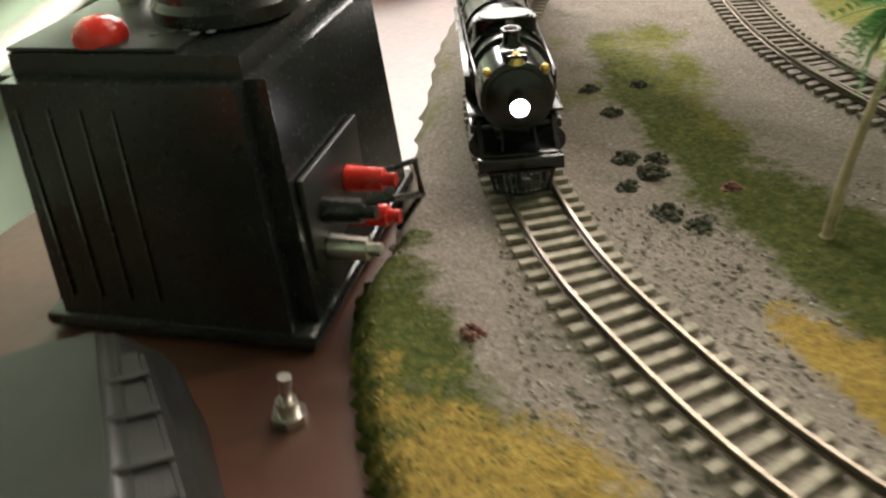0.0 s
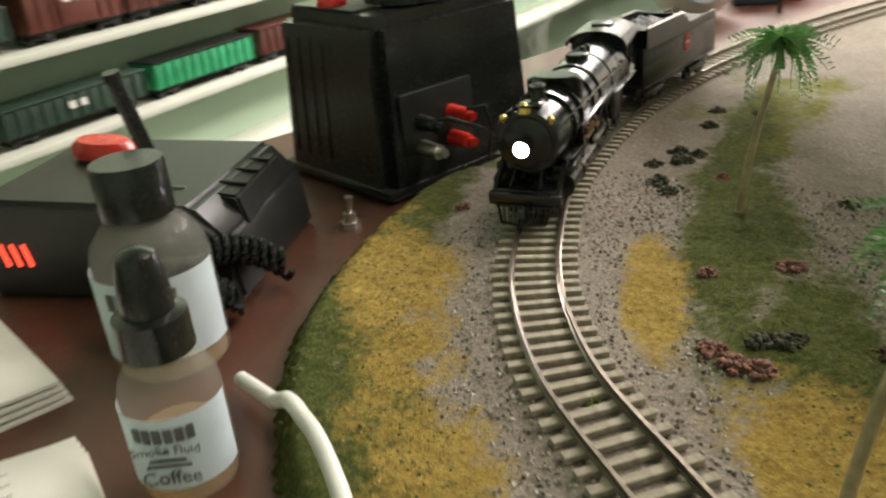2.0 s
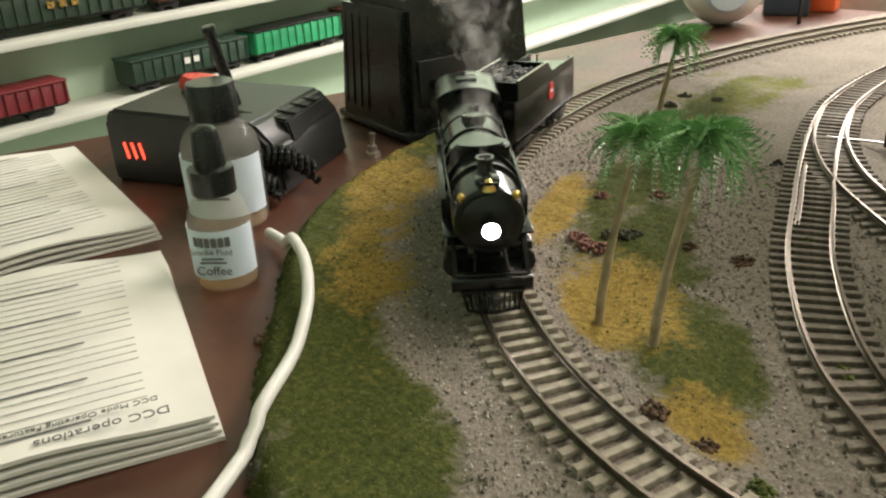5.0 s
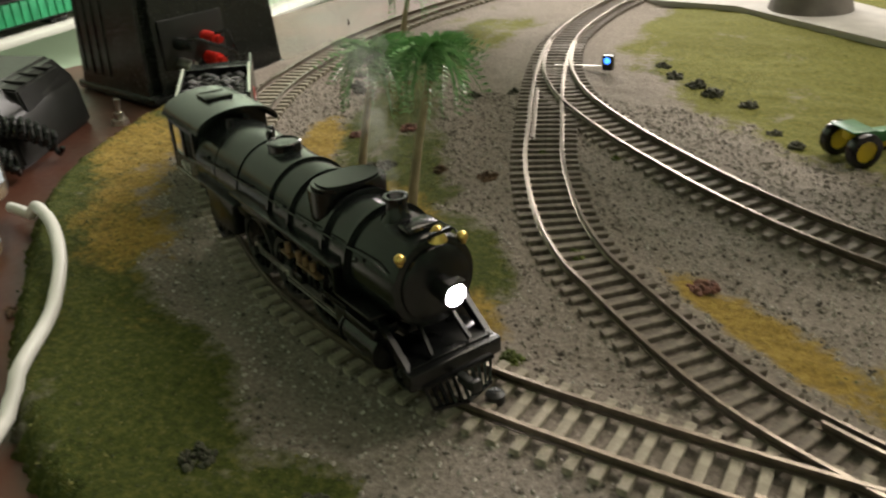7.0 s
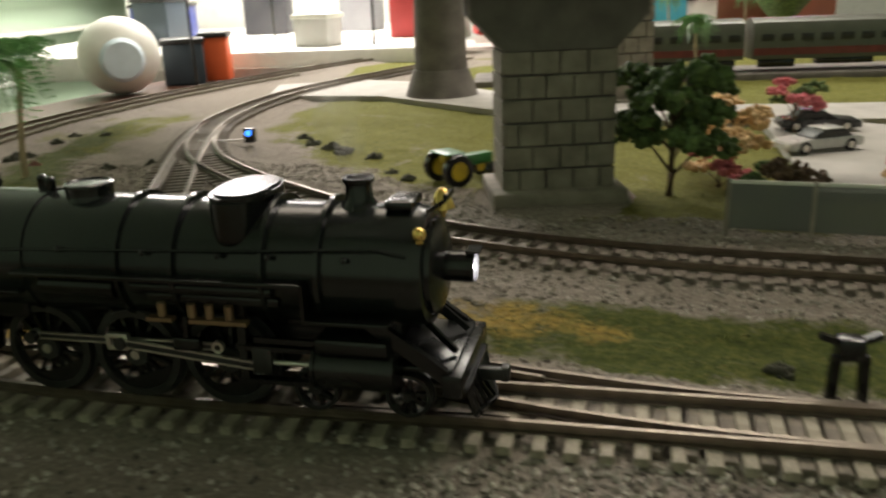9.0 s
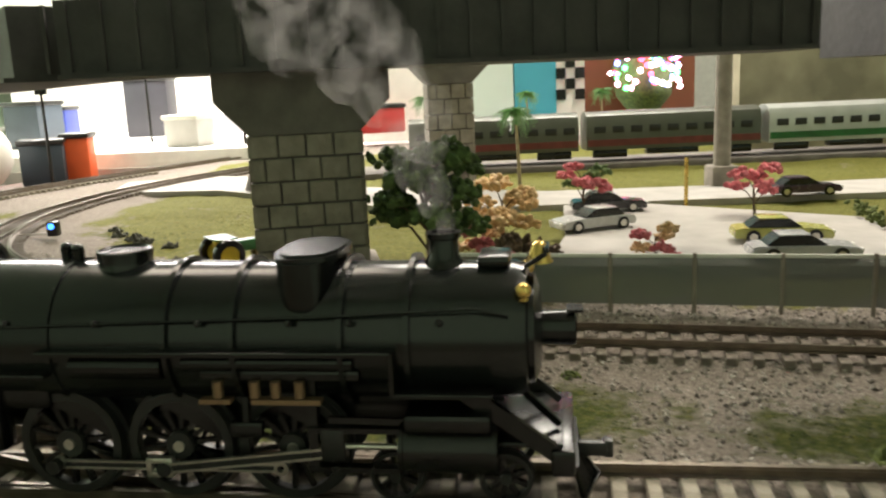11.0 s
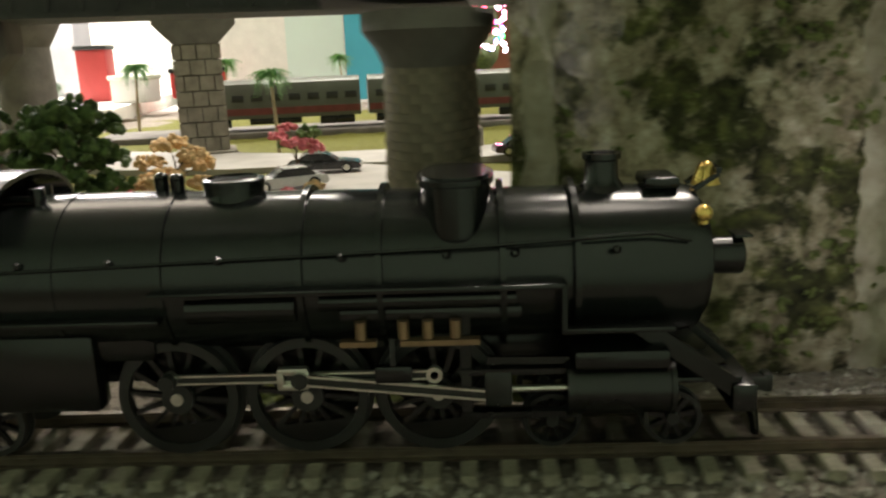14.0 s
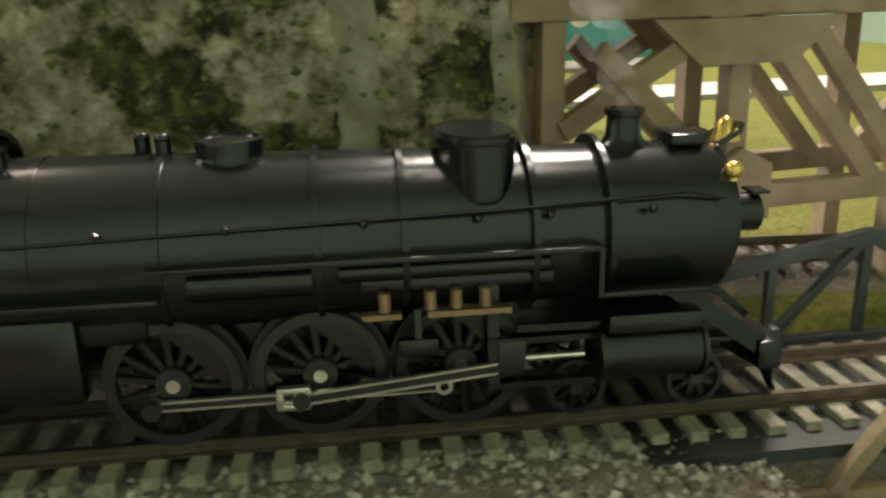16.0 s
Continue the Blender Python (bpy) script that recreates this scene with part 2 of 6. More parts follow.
def finish(bm, name, mat, smooth=True):
    bmesh.ops.recalc_face_normals(bm, faces=bm.faces)
    me = bpy.data.meshes.new(name)
    bm.to_mesh(me)
    bm.free()
    me.materials.append(mat)
    if smooth:
        for p in me.polygons:
            p.use_smooth = True
        me.set_sharp_from_angle(angle=radians(38))
    return me


def part(name, bm, mat, parent=None, label="", smooth=True):
    ob = new(name, finish(bm, name, mat, smooth))
    if parent is not None:
        ob.parent = parent
    if label:
        ob["label"] = label
    return ob


def thing(name, label, category, m=None, group="", kind=""):
    ob = new(name)
    ob.empty_display_size = 0.01
    if m is not None:
        ob.matrix_basis = m
    return tagged(ob, label, category, group, kind)


def text_mesh(name, words, size, mat, parent, m, depth=0.0001):
    cu = bpy.data.curves.new(name, "FONT")
    cu.body, cu.size, cu.extrude, cu.align_x = words, size, depth, "CENTER"
    tmp = bpy.data.objects.new(name, cu)
    scene.collection.objects.link(tmp)
    me = bpy.data.meshes.new_from_object(tmp.evaluated_get(bpy.context.evaluated_depsgraph_get()))
    bpy.data.objects.remove(tmp)
    me.materials.append(mat)
    ob = new(name, me)
    ob.parent = parent
    ob.matrix_basis = m
    return ob


def smooth_path(pts, step):
    """A Catmull-Rom curve through the points, cut into even steps."""
    p = np.array(pts, float)
    p = np.vstack([2 * p[0] - p[1], p, 2 * p[-1] - p[-2]])
    out = []
    for i in range(1, len(p) - 2):
        for u in np.linspace(0, 1, 30, endpoint=False):
            a, b, c, d = p[i - 1:i + 3]
            out.append(0.5 * (2 * b + (c - a) * u + (2 * a - 5 * b + 4 * c - d) * u * u + (3 * b - a - 3 * c + d) * u ** 3))
    out.append(p[-2])
    out = np.array(out)
    for _ in range(60):
        out[1:-1] = 0.25 * out[:-2] + 0.5 * out[1:-1] + 0.25 * out[2:]
    s = np.r_[0, np.cumsum(np.linalg.norm(np.diff(out, axis=0), axis=1))]
    q = np.arange(0, s[-1], step)
    return np.c_[np.interp(q, s, out[:, 0]), np.interp(q, s, out[:, 1])]


# ---- plan: the centre lines of the tracks and the edge of the scenery board ----
LINE_A = [(0.2400, 0.9200), (0.1600, 0.7700), (0.1150, 0.6700), (0.0850, 0.5800), (0.0667, 0.4999), (0.0610, 0.4300), (0.0640, 0.3750), (0.0708, 0.3247), (0.0848, 0.2796), (0.1040, 0.2350), (0.1341, 0.1919), (0.1682, 0.1613), (0.1950, 0.1383), (0.2217, 0.1202), (0.2503, 0.1057), (0.2801, 0.0954), (0.3100, 0.0892), (0.3500, 0.0831), (0.4000, 0.0770), (0.4500, 0.0695), (0.5000, 0.0620), (0.5500, 0.0545), (0.6000, 0.0465), (0.6500, 0.0385), (0.7000, 0.0305), (0.7500, 0.0230), (0.8000, 0.0160), (0.9000, 0.0020), (1.0500, -0.0200)]
LINE_B = [(0.36, 0.90), (0.28, 0.76), (0.235, 0.67), (0.212, 0.60), (0.203, 0.53), (0.203, 0.47), (0.213, 0.408), (0.2285, 0.345), (0.2385, 0.310), (0.252, 0.262), (0.265, 0.2275),
          (0.279, 0.197), (0.293, 0.174), (0.305, 0.160), (0.320, 0.143), (0.335, 0.1275), (0.352, 0.1125), (0.372, 0.1), (0.40, 0.087), (0.44, 0.0745),
          (0.48, 0.0662), (0.51, 0.0612)]
LINE_C = [(0.203, 0.47), (0.213, 0.42), (0.2255, 0.383), (0.245, 0.345), (0.278, 0.302), (0.308, 0.2695), (0.333, 0.245), (0.362, 0.221), (0.39, 0.203), (0.421, 0.1885), (0.457, 0.176), (0.50, 0.165),
          (0.55, 0.153), (0.60, 0.140), (0.70, 0.115), (0.80, 0.0935), (0.95, 0.062), (1.1, 0.03)]
EDGE = [(1.3, -0.09), (0.75, -0.065), (0.5, -0.05), (0.35, -0.03), (0.26, 0.0), (0.20, 0.022), (0.16, 0.045), (0.132, 0.068), (0.114, 0.087), (0.084, 0.1185), (0.043, 0.166), (0.022, 0.208),
        (0.009, 0.250), (0.002, 0.290), (0.001, 0.318), (0.005, 0.338), (0.012, 0.352), (0.015, 0.375), (0.020, 0.42), (0.030, 0.50), (0.045, 0.60), (0.08, 0.72), (0.14, 0.86), (0.2, 1.02)]
A = smooth_path(LINE_A, 0.002)
B = smooth_path(LINE_B, 0.002)
C = smooth_path(LINE_C, 0.002)
E_ = smooth_path(EDGE, 0.004)


def near(pts, x, y):
    """The distance from places x, y (arrays) to a run of points."""
    best = np.full(np.shape(x), 9.0)
    for px, py in pts[::2]:
        best = np.minimum(best, np.hypot(x - px, y - py))
    return best


def inside(x, y):
    """True where the places lie on the scenery board, to the right of its edge."""
    d = np.full(np.shape(x), 9.0)
    sign = np.ones(np.shape(x))
    for (ax, ay), (bx, by) in zip(E_[:-1:2], E_[1::2]):
        e = np.hypot(x - ax, y - ay)
        s = (bx - ax) * (y - ay) - (by - ay) * (x - ax)
        closer = e < d
        d, sign = np.where(closer, e, d), np.where(closer, np.sign(s), sign)
    return -d * sign


def lumps(x, y, scale, seed):
    r = np.random.RandomState(seed)
    out = np.zeros(np.shape(x))
    for k in range(14):
        a, f, ph = r.uniform(0, 6.28), scale * r.uniform(0.6, 1.8), r.uniform(0, 6.28)
        out += np.sin((np.cos(a) * x + np.sin(a) * y) * f + ph)
    return out / 14 * 2.0


# ---- ground ----
def ground_material():
    m = bpy.data.materials.new("scenic_ground")
    m.use_nodes = True
    nt = m.node_tree
    b = nt.nodes["Principled BSDF"]
    co = nt.nodes.new("ShaderNodeTexCoord")
    at = nt.nodes.new("ShaderNodeVertexColor")
    at.layer_name = "cover"
    sep = nt.nodes.new("ShaderNodeSeparateColor")
    nt.links.new(at.outputs["Color"], sep.inputs["Color"])

    def speckle(scale, cols):
        n = nt.nodes.new("ShaderNodeTexNoise")
        n.inputs["Scale"].default_value, n.inputs["Detail"].default_value, n.inputs["Roughness"].default_value = scale, 8, 0.7
        nt.links.new(co.outputs["Object"], n.inputs["Vector"])
        r = nt.nodes.new("ShaderNodeValToRGB")
        while len(r.color_ramp.elements) < len(cols):
            r.color_ramp.elements.new(0.5)
        for i, c in enumerate(cols):
            r.color_ramp.elements[i].position = 0.3 + 0.4 * i / (len(cols) - 1)
            r.color_ramp.elements[i].color = (*c, 1)
        nt.links.new(n.outputs["Fac"], r.inputs["Fac"])
        return r.outputs["Color"], n.outputs["Fac"]

    gravel, gf = speckle(700, [(0.09, 0.075, 0.062), (0.21, 0.18, 0.15), (0.27, 0.238, 0.20), (0.46, 0.415, 0.36)])
    green, _ = speckle(380, [(0.022, 0.033, 0.008), (0.064, 0.080, 0.016), (0.135, 0.135, 0.034)])
    yellow, _ = speckle(380, [(0.13, 0.09, 0.025), (0.29, 0.20, 0.045), (0.42, 0.31, 0.08)])
    lime, _ = speckle(380, [(0.075, 0.085, 0.016), (0.14, 0.14, 0.03), (0.21, 0.20, 0.05)])
    rag = nt.nodes.new("ShaderNodeTexNoise")
    rag.inputs["Scale"].default_value, rag.inputs["Detail"].default_value = 260, 6
    nt.links.new(co.outputs["Object"], rag.inputs["Vector"])

    def blend(fac, a, c):
        add = nt.nodes.new("ShaderNodeMath")
        add.operation = "ADD"
        nt.links.new(fac, add.inputs[0])
        nt.links.new(rag.outputs["Fac"], add.inputs[1])
        mr = nt.nodes.new("ShaderNodeMapRange")
        mr.inputs["From Min"].default_value, mr.inputs["From Max"].default_value = 0.80, 1.22
        nt.links.new(add.outputs[0], mr.inputs["Value"])
        mix = nt.nodes.new("ShaderNodeMix")
        mix.data_type = "RGBA"
        nt.links.new(mr.outputs["Result"], mix.inputs["Factor"])
        nt.links.new(a, mix.inputs["A"])
        nt.links.new(c, mix.inputs["B"])
        return mix.outputs["Result"]

    out = blend(sep.outputs["Red"], gravel, green)
    out = blend(sep.outputs["Green"], out, yellow)
    out = blend(sep.outputs["Blue"], out, lime)
    nt.links.new(out, b.inputs["Base Color"])
    b.inputs["Roughness"].default_value = 0.95
    b.inputs["Specular IOR Level"].default_value = 0.2
    bp = nt.nodes.new("ShaderNodeBump")
    bp.inputs["Strength"].default_value, bp.inputs["Distance"].default_value = 0.9, 0.0012
    nt.links.new(gf, bp.inputs["Height"])
    nt.links.new(bp.outputs["Normal"], b.inputs["Normal"])
    return m


M_GROUND = ground_material()


def blob(x, y, cx, cy, rx, ry, turn=0.0):
    """1 in the middle of an ellipse, 0 at twice its size."""
    c, s = math.cos(radians(turn)), math.sin(radians(turn))
    u, v = ((x - cx) * c + (y - cy) * s) / rx, (-(x - cx) * s + (y - cy) * c) / ry
    return np.clip(1.5 - np.hypot(u, v), 0, 1)


def cover(x, y, da, db, dc):
    """How much green turf, yellow turf and lime lawn lies at each place."""
    w = lumps(x, y, 90, 5) * 0.35 + lumps(x, y, 260, 6) * 0.2
    g = np.zeros_like(x)
    g = np.maximum(g, blob(x, y, 0.152, 0.315, 0.023, 0.105, 15))
    g = np.maximum(g, blob(x, y, 0.128, 0.44, 0.016, 0.10, 4))
    g = np.maximum(g, blob(x, y, 0.197, 0.235, 0.022, 0.055, 25))
    g = np.maximum(g, blob(x, y, 0.238, 0.170, 0.026, 0.042, 40))
    g = np.maximum(g, np.clip((da - 0.030) / 0.02, 0, 1) * (inside(x, y) < 0.085) * (x < 0.27) * (y < 0.34))
    g = np.maximum(g, np.clip(1.2 - inside(x, y) / 0.022, 0, 1) * (y < 0.36) * (x < 0.32))
    g = np.maximum(g, blob(x, y, 0.46, 0.118, 0.085, 0.022, -14))
    g = np.maximum(g, blob(x, y, 0.60, 0.085, 0.05, 0.02, -10))
    g = np.maximum(g, blob(x, y, 0.30, 0.43, 0.03, 0.05, 30))
    yl = np.zeros_like(x)
    yl = np.maximum(yl, blob(x, y, 0.138, 0.255, 0.011, 0.046, 20))
    yl = np.maximum(yl, blob(x, y, 0.208, 0.182, 0.024, 0.040, 35))
    yl = np.maximum(yl, blob(x, y, 0.262, 0.128, 0.016, 0.020, 40))
    yl = np.maximum(yl, blob(x, y, 0.352, 0.152, 0.045, 0.012, -38))
    yl = np.maximum(yl, blob(x, y, 0.056, 0.222, 0.021, 0.075, 36) * 0.92)
    yl = np.maximum(yl, blob(x, y, 0.115, 0.150, 0.022, 0.060, 50) * 0.55)
    yl = np.maximum(yl, blob(x, y, 0.40, 0.138, 0.03, 0.012, -20) * 0.7)
    lime = np.zeros_like(x)
    off = np.clip((dc - 0.045) / 0.03, 0, 1) * (y > np.interp(x, C[:, 0], C[:, 1]))
    off = off * (x > 0.235) * (y < 0.95)
    lime = np.maximum(lime, off)
    lime = np.maximum(lime, blob(x, y, 0.62, 0.50, 0.5, 0.09, 0))
    lime = np.maximum(lime, ((x > 0.755) & (y > 0.05)) * np.clip((dc - 0.016) / 0.01, 0, 1))
    lime *= np.clip((db - 0.03) / 0.02, 0, 1)
    keep = np.clip((np.minimum(np.minimum(da, db), dc) - 0.016) / 0.010, 0, 1)
    return [np.clip(k * keep + w * (k > 0.05) * keep, 0, 1) for k in (g, yl, lime)]


def height(x, y, da, db, dc):
    z = lumps(x, y, 60, 1) * 0.0012 + lumps(x, y, 220, 2) * 0.0007 + lumps(x, y, 700, 3) * 0.0004
    d = np.minimum(np.minimum(da, db), dc)
    flat = np.clip((d - 0.014) / 0.012, 0, 1)
    z = z * (0.25 + 0.75 * flat) - 0.0022 * flat - 0.0006
    z += 0.004 * blob(x, y, 0.24, 0.17, 0.02, 0.03) + 0.004 * blob(x, y, 0.18, 0.30, 0.03, 0.07, 18)
    z -= 0.05 * np.clip((x - 0.762) / 0.012, 0, 1) * np.clip((0.052 - y) / 0.014, 0, 1)
    e = inside(x, y)
    z -= 0.030 * np.clip((0.010 - e) / 0.014, 0, 1) ** 1.6
    return z


def build_ground():
    xs = np.r_[np.arange(-0.02, 0.88, 0.0026), np.arange(0.88, 1.6, 0.02)]
    ys = np.r_[np.arange(-0.10, 0.42, 0.0026), np.arange(0.42, 0.7, 0.006), np.arange(0.7, 1.12, 0.02)]
    x, y = np.meshgrid(xs, ys)
    da, db, dc = near(A, x, y), near(B, x, y), near(C, x, y)
    z = height(x, y, da, db, dc)
    nx, ny = len(xs), len(ys)
    verts = np.c_[x.ravel(), y.ravel(), z.ravel()]
    i = np.arange((ny - 1) * (nx - 1))
    r, c = i // (nx - 1), i % (nx - 1)
    k = r * nx + c
    faces = np.c_[k, k + 1, k + nx + 1, k + nx]
    me = bpy.data.meshes.new("ground")
    me.from_pydata(verts.tolist(), [], faces.tolist())
    g, yl, li = cover(x, y, da, db, dc)
    col = np.c_[g.ravel(), yl.ravel(), li.ravel(), np.ones(g.size)].astype(np.float32)
    attr = me.color_attributes.new("cover", "FLOAT_COLOR", "POINT")
    attr.data.foreach_set("color", col.ravel())
    me.materials.append(M_GROUND)
    for p in me.polygons:
        p.use_smooth = True
    return tagged(new("ground", me), "scenic ground of grey gravel with green and yellow turf", "ground", kind="structure")


build_ground()


def ground_z(x, y):
    ax, ay = np.array([x], float), np.array([y], float)
    return float(height(ax, ay, near(A, ax, ay), near(B, ax, ay), near(C, ax, ay))[0])


# ---- room: wall with shelves, table, far walls, ceiling ----
def slab(name, c, s, mat, label, category, bevel=0.0):
    return tagged(part(name, add_box(bmesh.new(), c, s, None, bevel), mat), label, category, kind="structure")


WALL_X = -0.45
slab("wall_west", (WALL_X - 0.03, 1.0, 0.4), (0.06, 3.4, 2.6), M_WALL, "pale mint green painted wall behind the shelves", "wall")
slab("wall_north", (1.0, 2.70, 0.4), (3.2, 0.06, 2.6), M_WHITE, "off-white far wall of the room", "wall")
# South wall, east wall and ceiling are added; colours tuned for bounced light.
slab("bounce_wall_south", (1.0, -0.9, 0.4), (3.2, 0.06, 2.6), M_WALL, "unseen pale green wall added to bounce light onto the layout", "wall")
slab("bounce_wall_east", (2.6, 1.0, 0.4), (0.06, 3.4, 2.6), M_WALL, "pale green side wall added to bounce light", "wall")
slab("ceiling", (1.0, 0.9, 1.72), (3.4, 3.8, 0.06), M_DIM, "plain cream ceiling added unseen to bounce light", "ceiling")
slab("floor", (1.0, 0.9, -0.93), (3.4, 3.8, 0.06), M_TABLE, "brown floor under the layout", "floor")
tagged(part("tabletop", add_prism(bmesh.new(), [(-0.27, -0.3), (0.6, -0.3), (0.6, 0.9), (0.0, 0.9), (-0.115, 0.46), (-0.235, 0.14)], 2, -0.034, -0.0125), M_TABLE), "red-brown painted wooden control shelf", "shelf", kind="structure")
for z in (0.105, 0.030, -0.042, -0.115):
    slab("wall_shelf", (WALL_X + 0.028, 0.95, z - 0.004), (0.056, 2.4, 0.007), M_SHELF, "narrow white display shelf on the wall", "shelf", 0.001)


# ---- tracks: rails here, sleepers at the end of the file ----
GAUGE = 0.0165
RAIL_TOP = 0.0042


def offset_path(line, d):
    t = np.gradient(line, axis=0)
    t /= np.linalg.norm(t, axis=1)[:, None]
    return line + d * np.c_[-t[:, 1], t[:, 0]]


def rail_mesh(bm, line, d, z0=0.0016, top=RAIL_TOP):
    """A rail with foot, web and head."""
    shape = [(-0.0011, z0), (0.0011, z0), (0.0011, z0 + 0.0004), (0.0003, z0 + 0.0006), (0.0003, top - 0.0008), (0.0006, top - 0.0006),
             (0.0006, top), (-0.0006, top), (-0.0006, top - 0.0006), (-0.0003, top - 0.0008), (-0.0003, z0 + 0.0006), (-0.0011, z0 + 0.0004)]
    rows = [offset_path(line, d + u) for u, _ in shape]
    rings = [[bm.verts.new((rows[k][i][0], rows[k][i][1], shape[k][1])) for k in range(len(shape))] for i in range(len(line))]
    n = len(shape)
    for a, b in zip(rings[:-1], rings[1:]):
        for k in range(n):
            bm.faces.new((a[k], a[(k + 1) % n], b[(k + 1) % n], b[k]))
    bm.faces.new(rings[0])
    bm.faces.new(rings[-1][::-1])


TRACKS = {}
for name, line, label in (("track_main", A, "curved model railway track with grey weathered sleepers"), ("track_branch", B, "curved model railway track joining by turnouts"),
                          ("track_back", C, "curving model railway track passing the bridge pier")):
    tr = thing(name, label, "railway track", kind="structure")
    TRACKS[name] = tr
    for d in (-GAUGE / 2, GAUGE / 2):
        bm = bmesh.new()
        rail_mesh(bm, line[::2], d, top=RAIL_TOP - (0.0002 if name != "track_main" else 0))
        part("rail", bm, M_RAIL, tr)


def check_rails(line, x0, x1, d, parent):
    """A short check rail beside a running rail."""
    sel = line[(line[:, 0] > x0) & (line[:, 0] < x1)]
    bm = bmesh.new()
    rail_mesh(bm, sel, d, top=RAIL_TOP - 0.0004)
    part("check_rail", bm, M_RAIL, parent, "short dark check rail at the turnout")


check_rails(A, 0.355, 0.405, -GAUGE / 2 + 0.0028, TRACKS["track_main"])
check_rails(B, 0.365, 0.41, GAUGE / 2 - 0.0028, TRACKS["track_branch"])
check_rails(B[(B[:, 1] > 0.28) & (B[:, 1] < 0.36)], 0.20, 0.26, -GAUGE / 2 + 0.0028, TRACKS["track_branch"])


# ---- locomotive ----
WHEEL_R = 0.0105
AXLE = RAIL_TOP + WHEEL_R
loco = thing("steam_locomotive", "black model steam locomotive with lit headlight and bright rods", "locomotive")
CZ, BR = 0.0352, 0.0135   # boiler axis and radius

turn_x = Matrix.Rotation(radians(90), 4, "Y")


def along_x(profile, m=None, z=CZ, seg=40):
    bm = bmesh.new()
    add_lathe(bm, [(r, x) for x, r in profile], seg, Matrix.Translation((0, 0, z)) @ turn_x)
    return bm


part("boiler", along_x([(-0.056, 0.0), (-0.056, BR + 0.0008), (-0.030, BR + 0.0008), (-0.005, BR + 0.0002), (0.030, BR - 0.0004), (0.0645, BR - 0.0006), (0.0668, BR - 0.0012), (0.0672, 0.0108), (0.0672, 0.0)]), M_BOILER, loco)
front = part("smokebox_door", along_x([(0.0668, 0.0), (0.0668, 0.0105), (0.0682, 0.0102), (0.0692, 0.0075), (0.0697, 0.0)]), M_BLACK, loco)
for x in (-0.040, -0.022, 0.001, 0.014, 0.034, 0.046):
    part("boiler_band", along_x([(x - 0.0005, BR - 0.001), (x - 0.0005, BR + 0.0010), (x + 0.0005, BR + 0.0010), (x + 0.0005, BR - 0.001)]), M_BOILER, loco)
# chimney, domes, valves, bell
bm = bmesh.new()
add_lathe(bm, [(0.0048, 0.0470), (0.0036, 0.0484), (0.0029, 0.0494), (0.0028, 0.0525), (0.0033, 0.0528), (0.0033, 0.0538), (0.0024, 0.0538), (0.0022, 0.0500), (0.0, 0.0500)], 28, Matrix.Translation((0.0515, 0, 0)))
part("chimney", bm, M_BLACK, loco)
bm = bmesh.new()
OVAL = [(math.copysign(abs(math.cos(a)) ** 0.72, math.cos(a)), math.copysign(abs(math.sin(a)) ** 0.85, math.sin(a))) for a in [2 * math.pi * k / 44 for k in range(44)]]
add_prism(bm, [(0.0265 + 0.0060 * u, 0.0116 * v) for u, v in OVAL], 2, 0.0390, 0.0502)
add_prism(bm, [(0.0265 + 0.0066 * u, 0.0104 * v) for u, v in OVAL], 2, 0.0500, 0.0511)
add_prism(bm, [(0.0265 + 0.0058 * u, 0.0092 * v) for u, v in OVAL], 2, 0.0509, 0.0516)
part("sand_dome", bm, M_BLACK, loco)
bm = bmesh.new()
add_lathe(bm, [(0.0068, 0.0465), (0.0054, 0.0480), (0.0051, 0.0492), (0.0054, 0.0509), (0.0053, 0.0515), (0.0047, 0.0517), (0.0044, 0.0513), (0.0, 0.0514)], 28, Matrix.Translation((-0.012, 0, 0)) @ Matrix.Diagonal((1.0, 1.0, 1, 1)))
part("steam_dome", bm, M_BLACK, loco)
for x, y in ((-0.022, 0.0), (-0.0255, 0.002)):
    bm = bmesh.new()
    add_cyl(bm, (x, y, 0.047), (x, y, 0.0515), 0.0011, 0.0013, 12)
    add_ball(bm, (x, y, 0.0518), 0.0013, (1, 1, 0.7))
    part("safety_valve", bm, M_BLACK, loco)
bm = bmesh.new()
add_cyl(bm, (-0.052, -0.004, 0.0492), (-0.044, -0.004, 0.0492), 0.0011)
add_cyl(bm, (-0.045, -0.004, 0.047), (-0.045, -0.004, 0.0515), 0.0013)
add_cyl(bm, (-0.047, 0.003, 0.047), (-0.047, 0.003, 0.0510), 0.0010)
part("turret", bm, M_BLACK, loco)
bm = bmesh.new()
add_lathe(bm, [(0.0025, 0.0), (0.0021, 0.001), (0.0015, 0.003), (0.0008, 0.0038), (0.0, 0.004)], 20, Matrix.Translation((0.0692, 0, 0.0478)))
part("bell", bm, M_BRASS, loco, "polished brass bell")
bm = bmesh.new()
beam(bm, (0.0665, -0.0032, 0.0475), (0.0705, -0.0030, 0.0500), 0.0008, 0.0008)
beam(bm, (0.0665, 0.0032, 0.0475), (0.0705, 0.0030, 0.0500), 0.0008, 0.0008)
beam(bm, (0.0705, -0.0030, 0.0505), (0.0705, 0.0030, 0.0505), 0.001, 0.001)
part("bell_bracket", bm, M_BLACK, loco)
for s in (-1, 1):
    bm = bmesh.new()
    add_ball(bm, (0.0665, s * 0.0095, 0.0447), 0.0015)
    add_cyl(bm, (0.0665, s * 0.0095, 0.0430), (0.0665, s * 0.0095, 0.0445), 0.0009)
    part("marker_lamp", bm, M_BRASS, loco, "small brass marker lamp")
bm = bmesh.new()
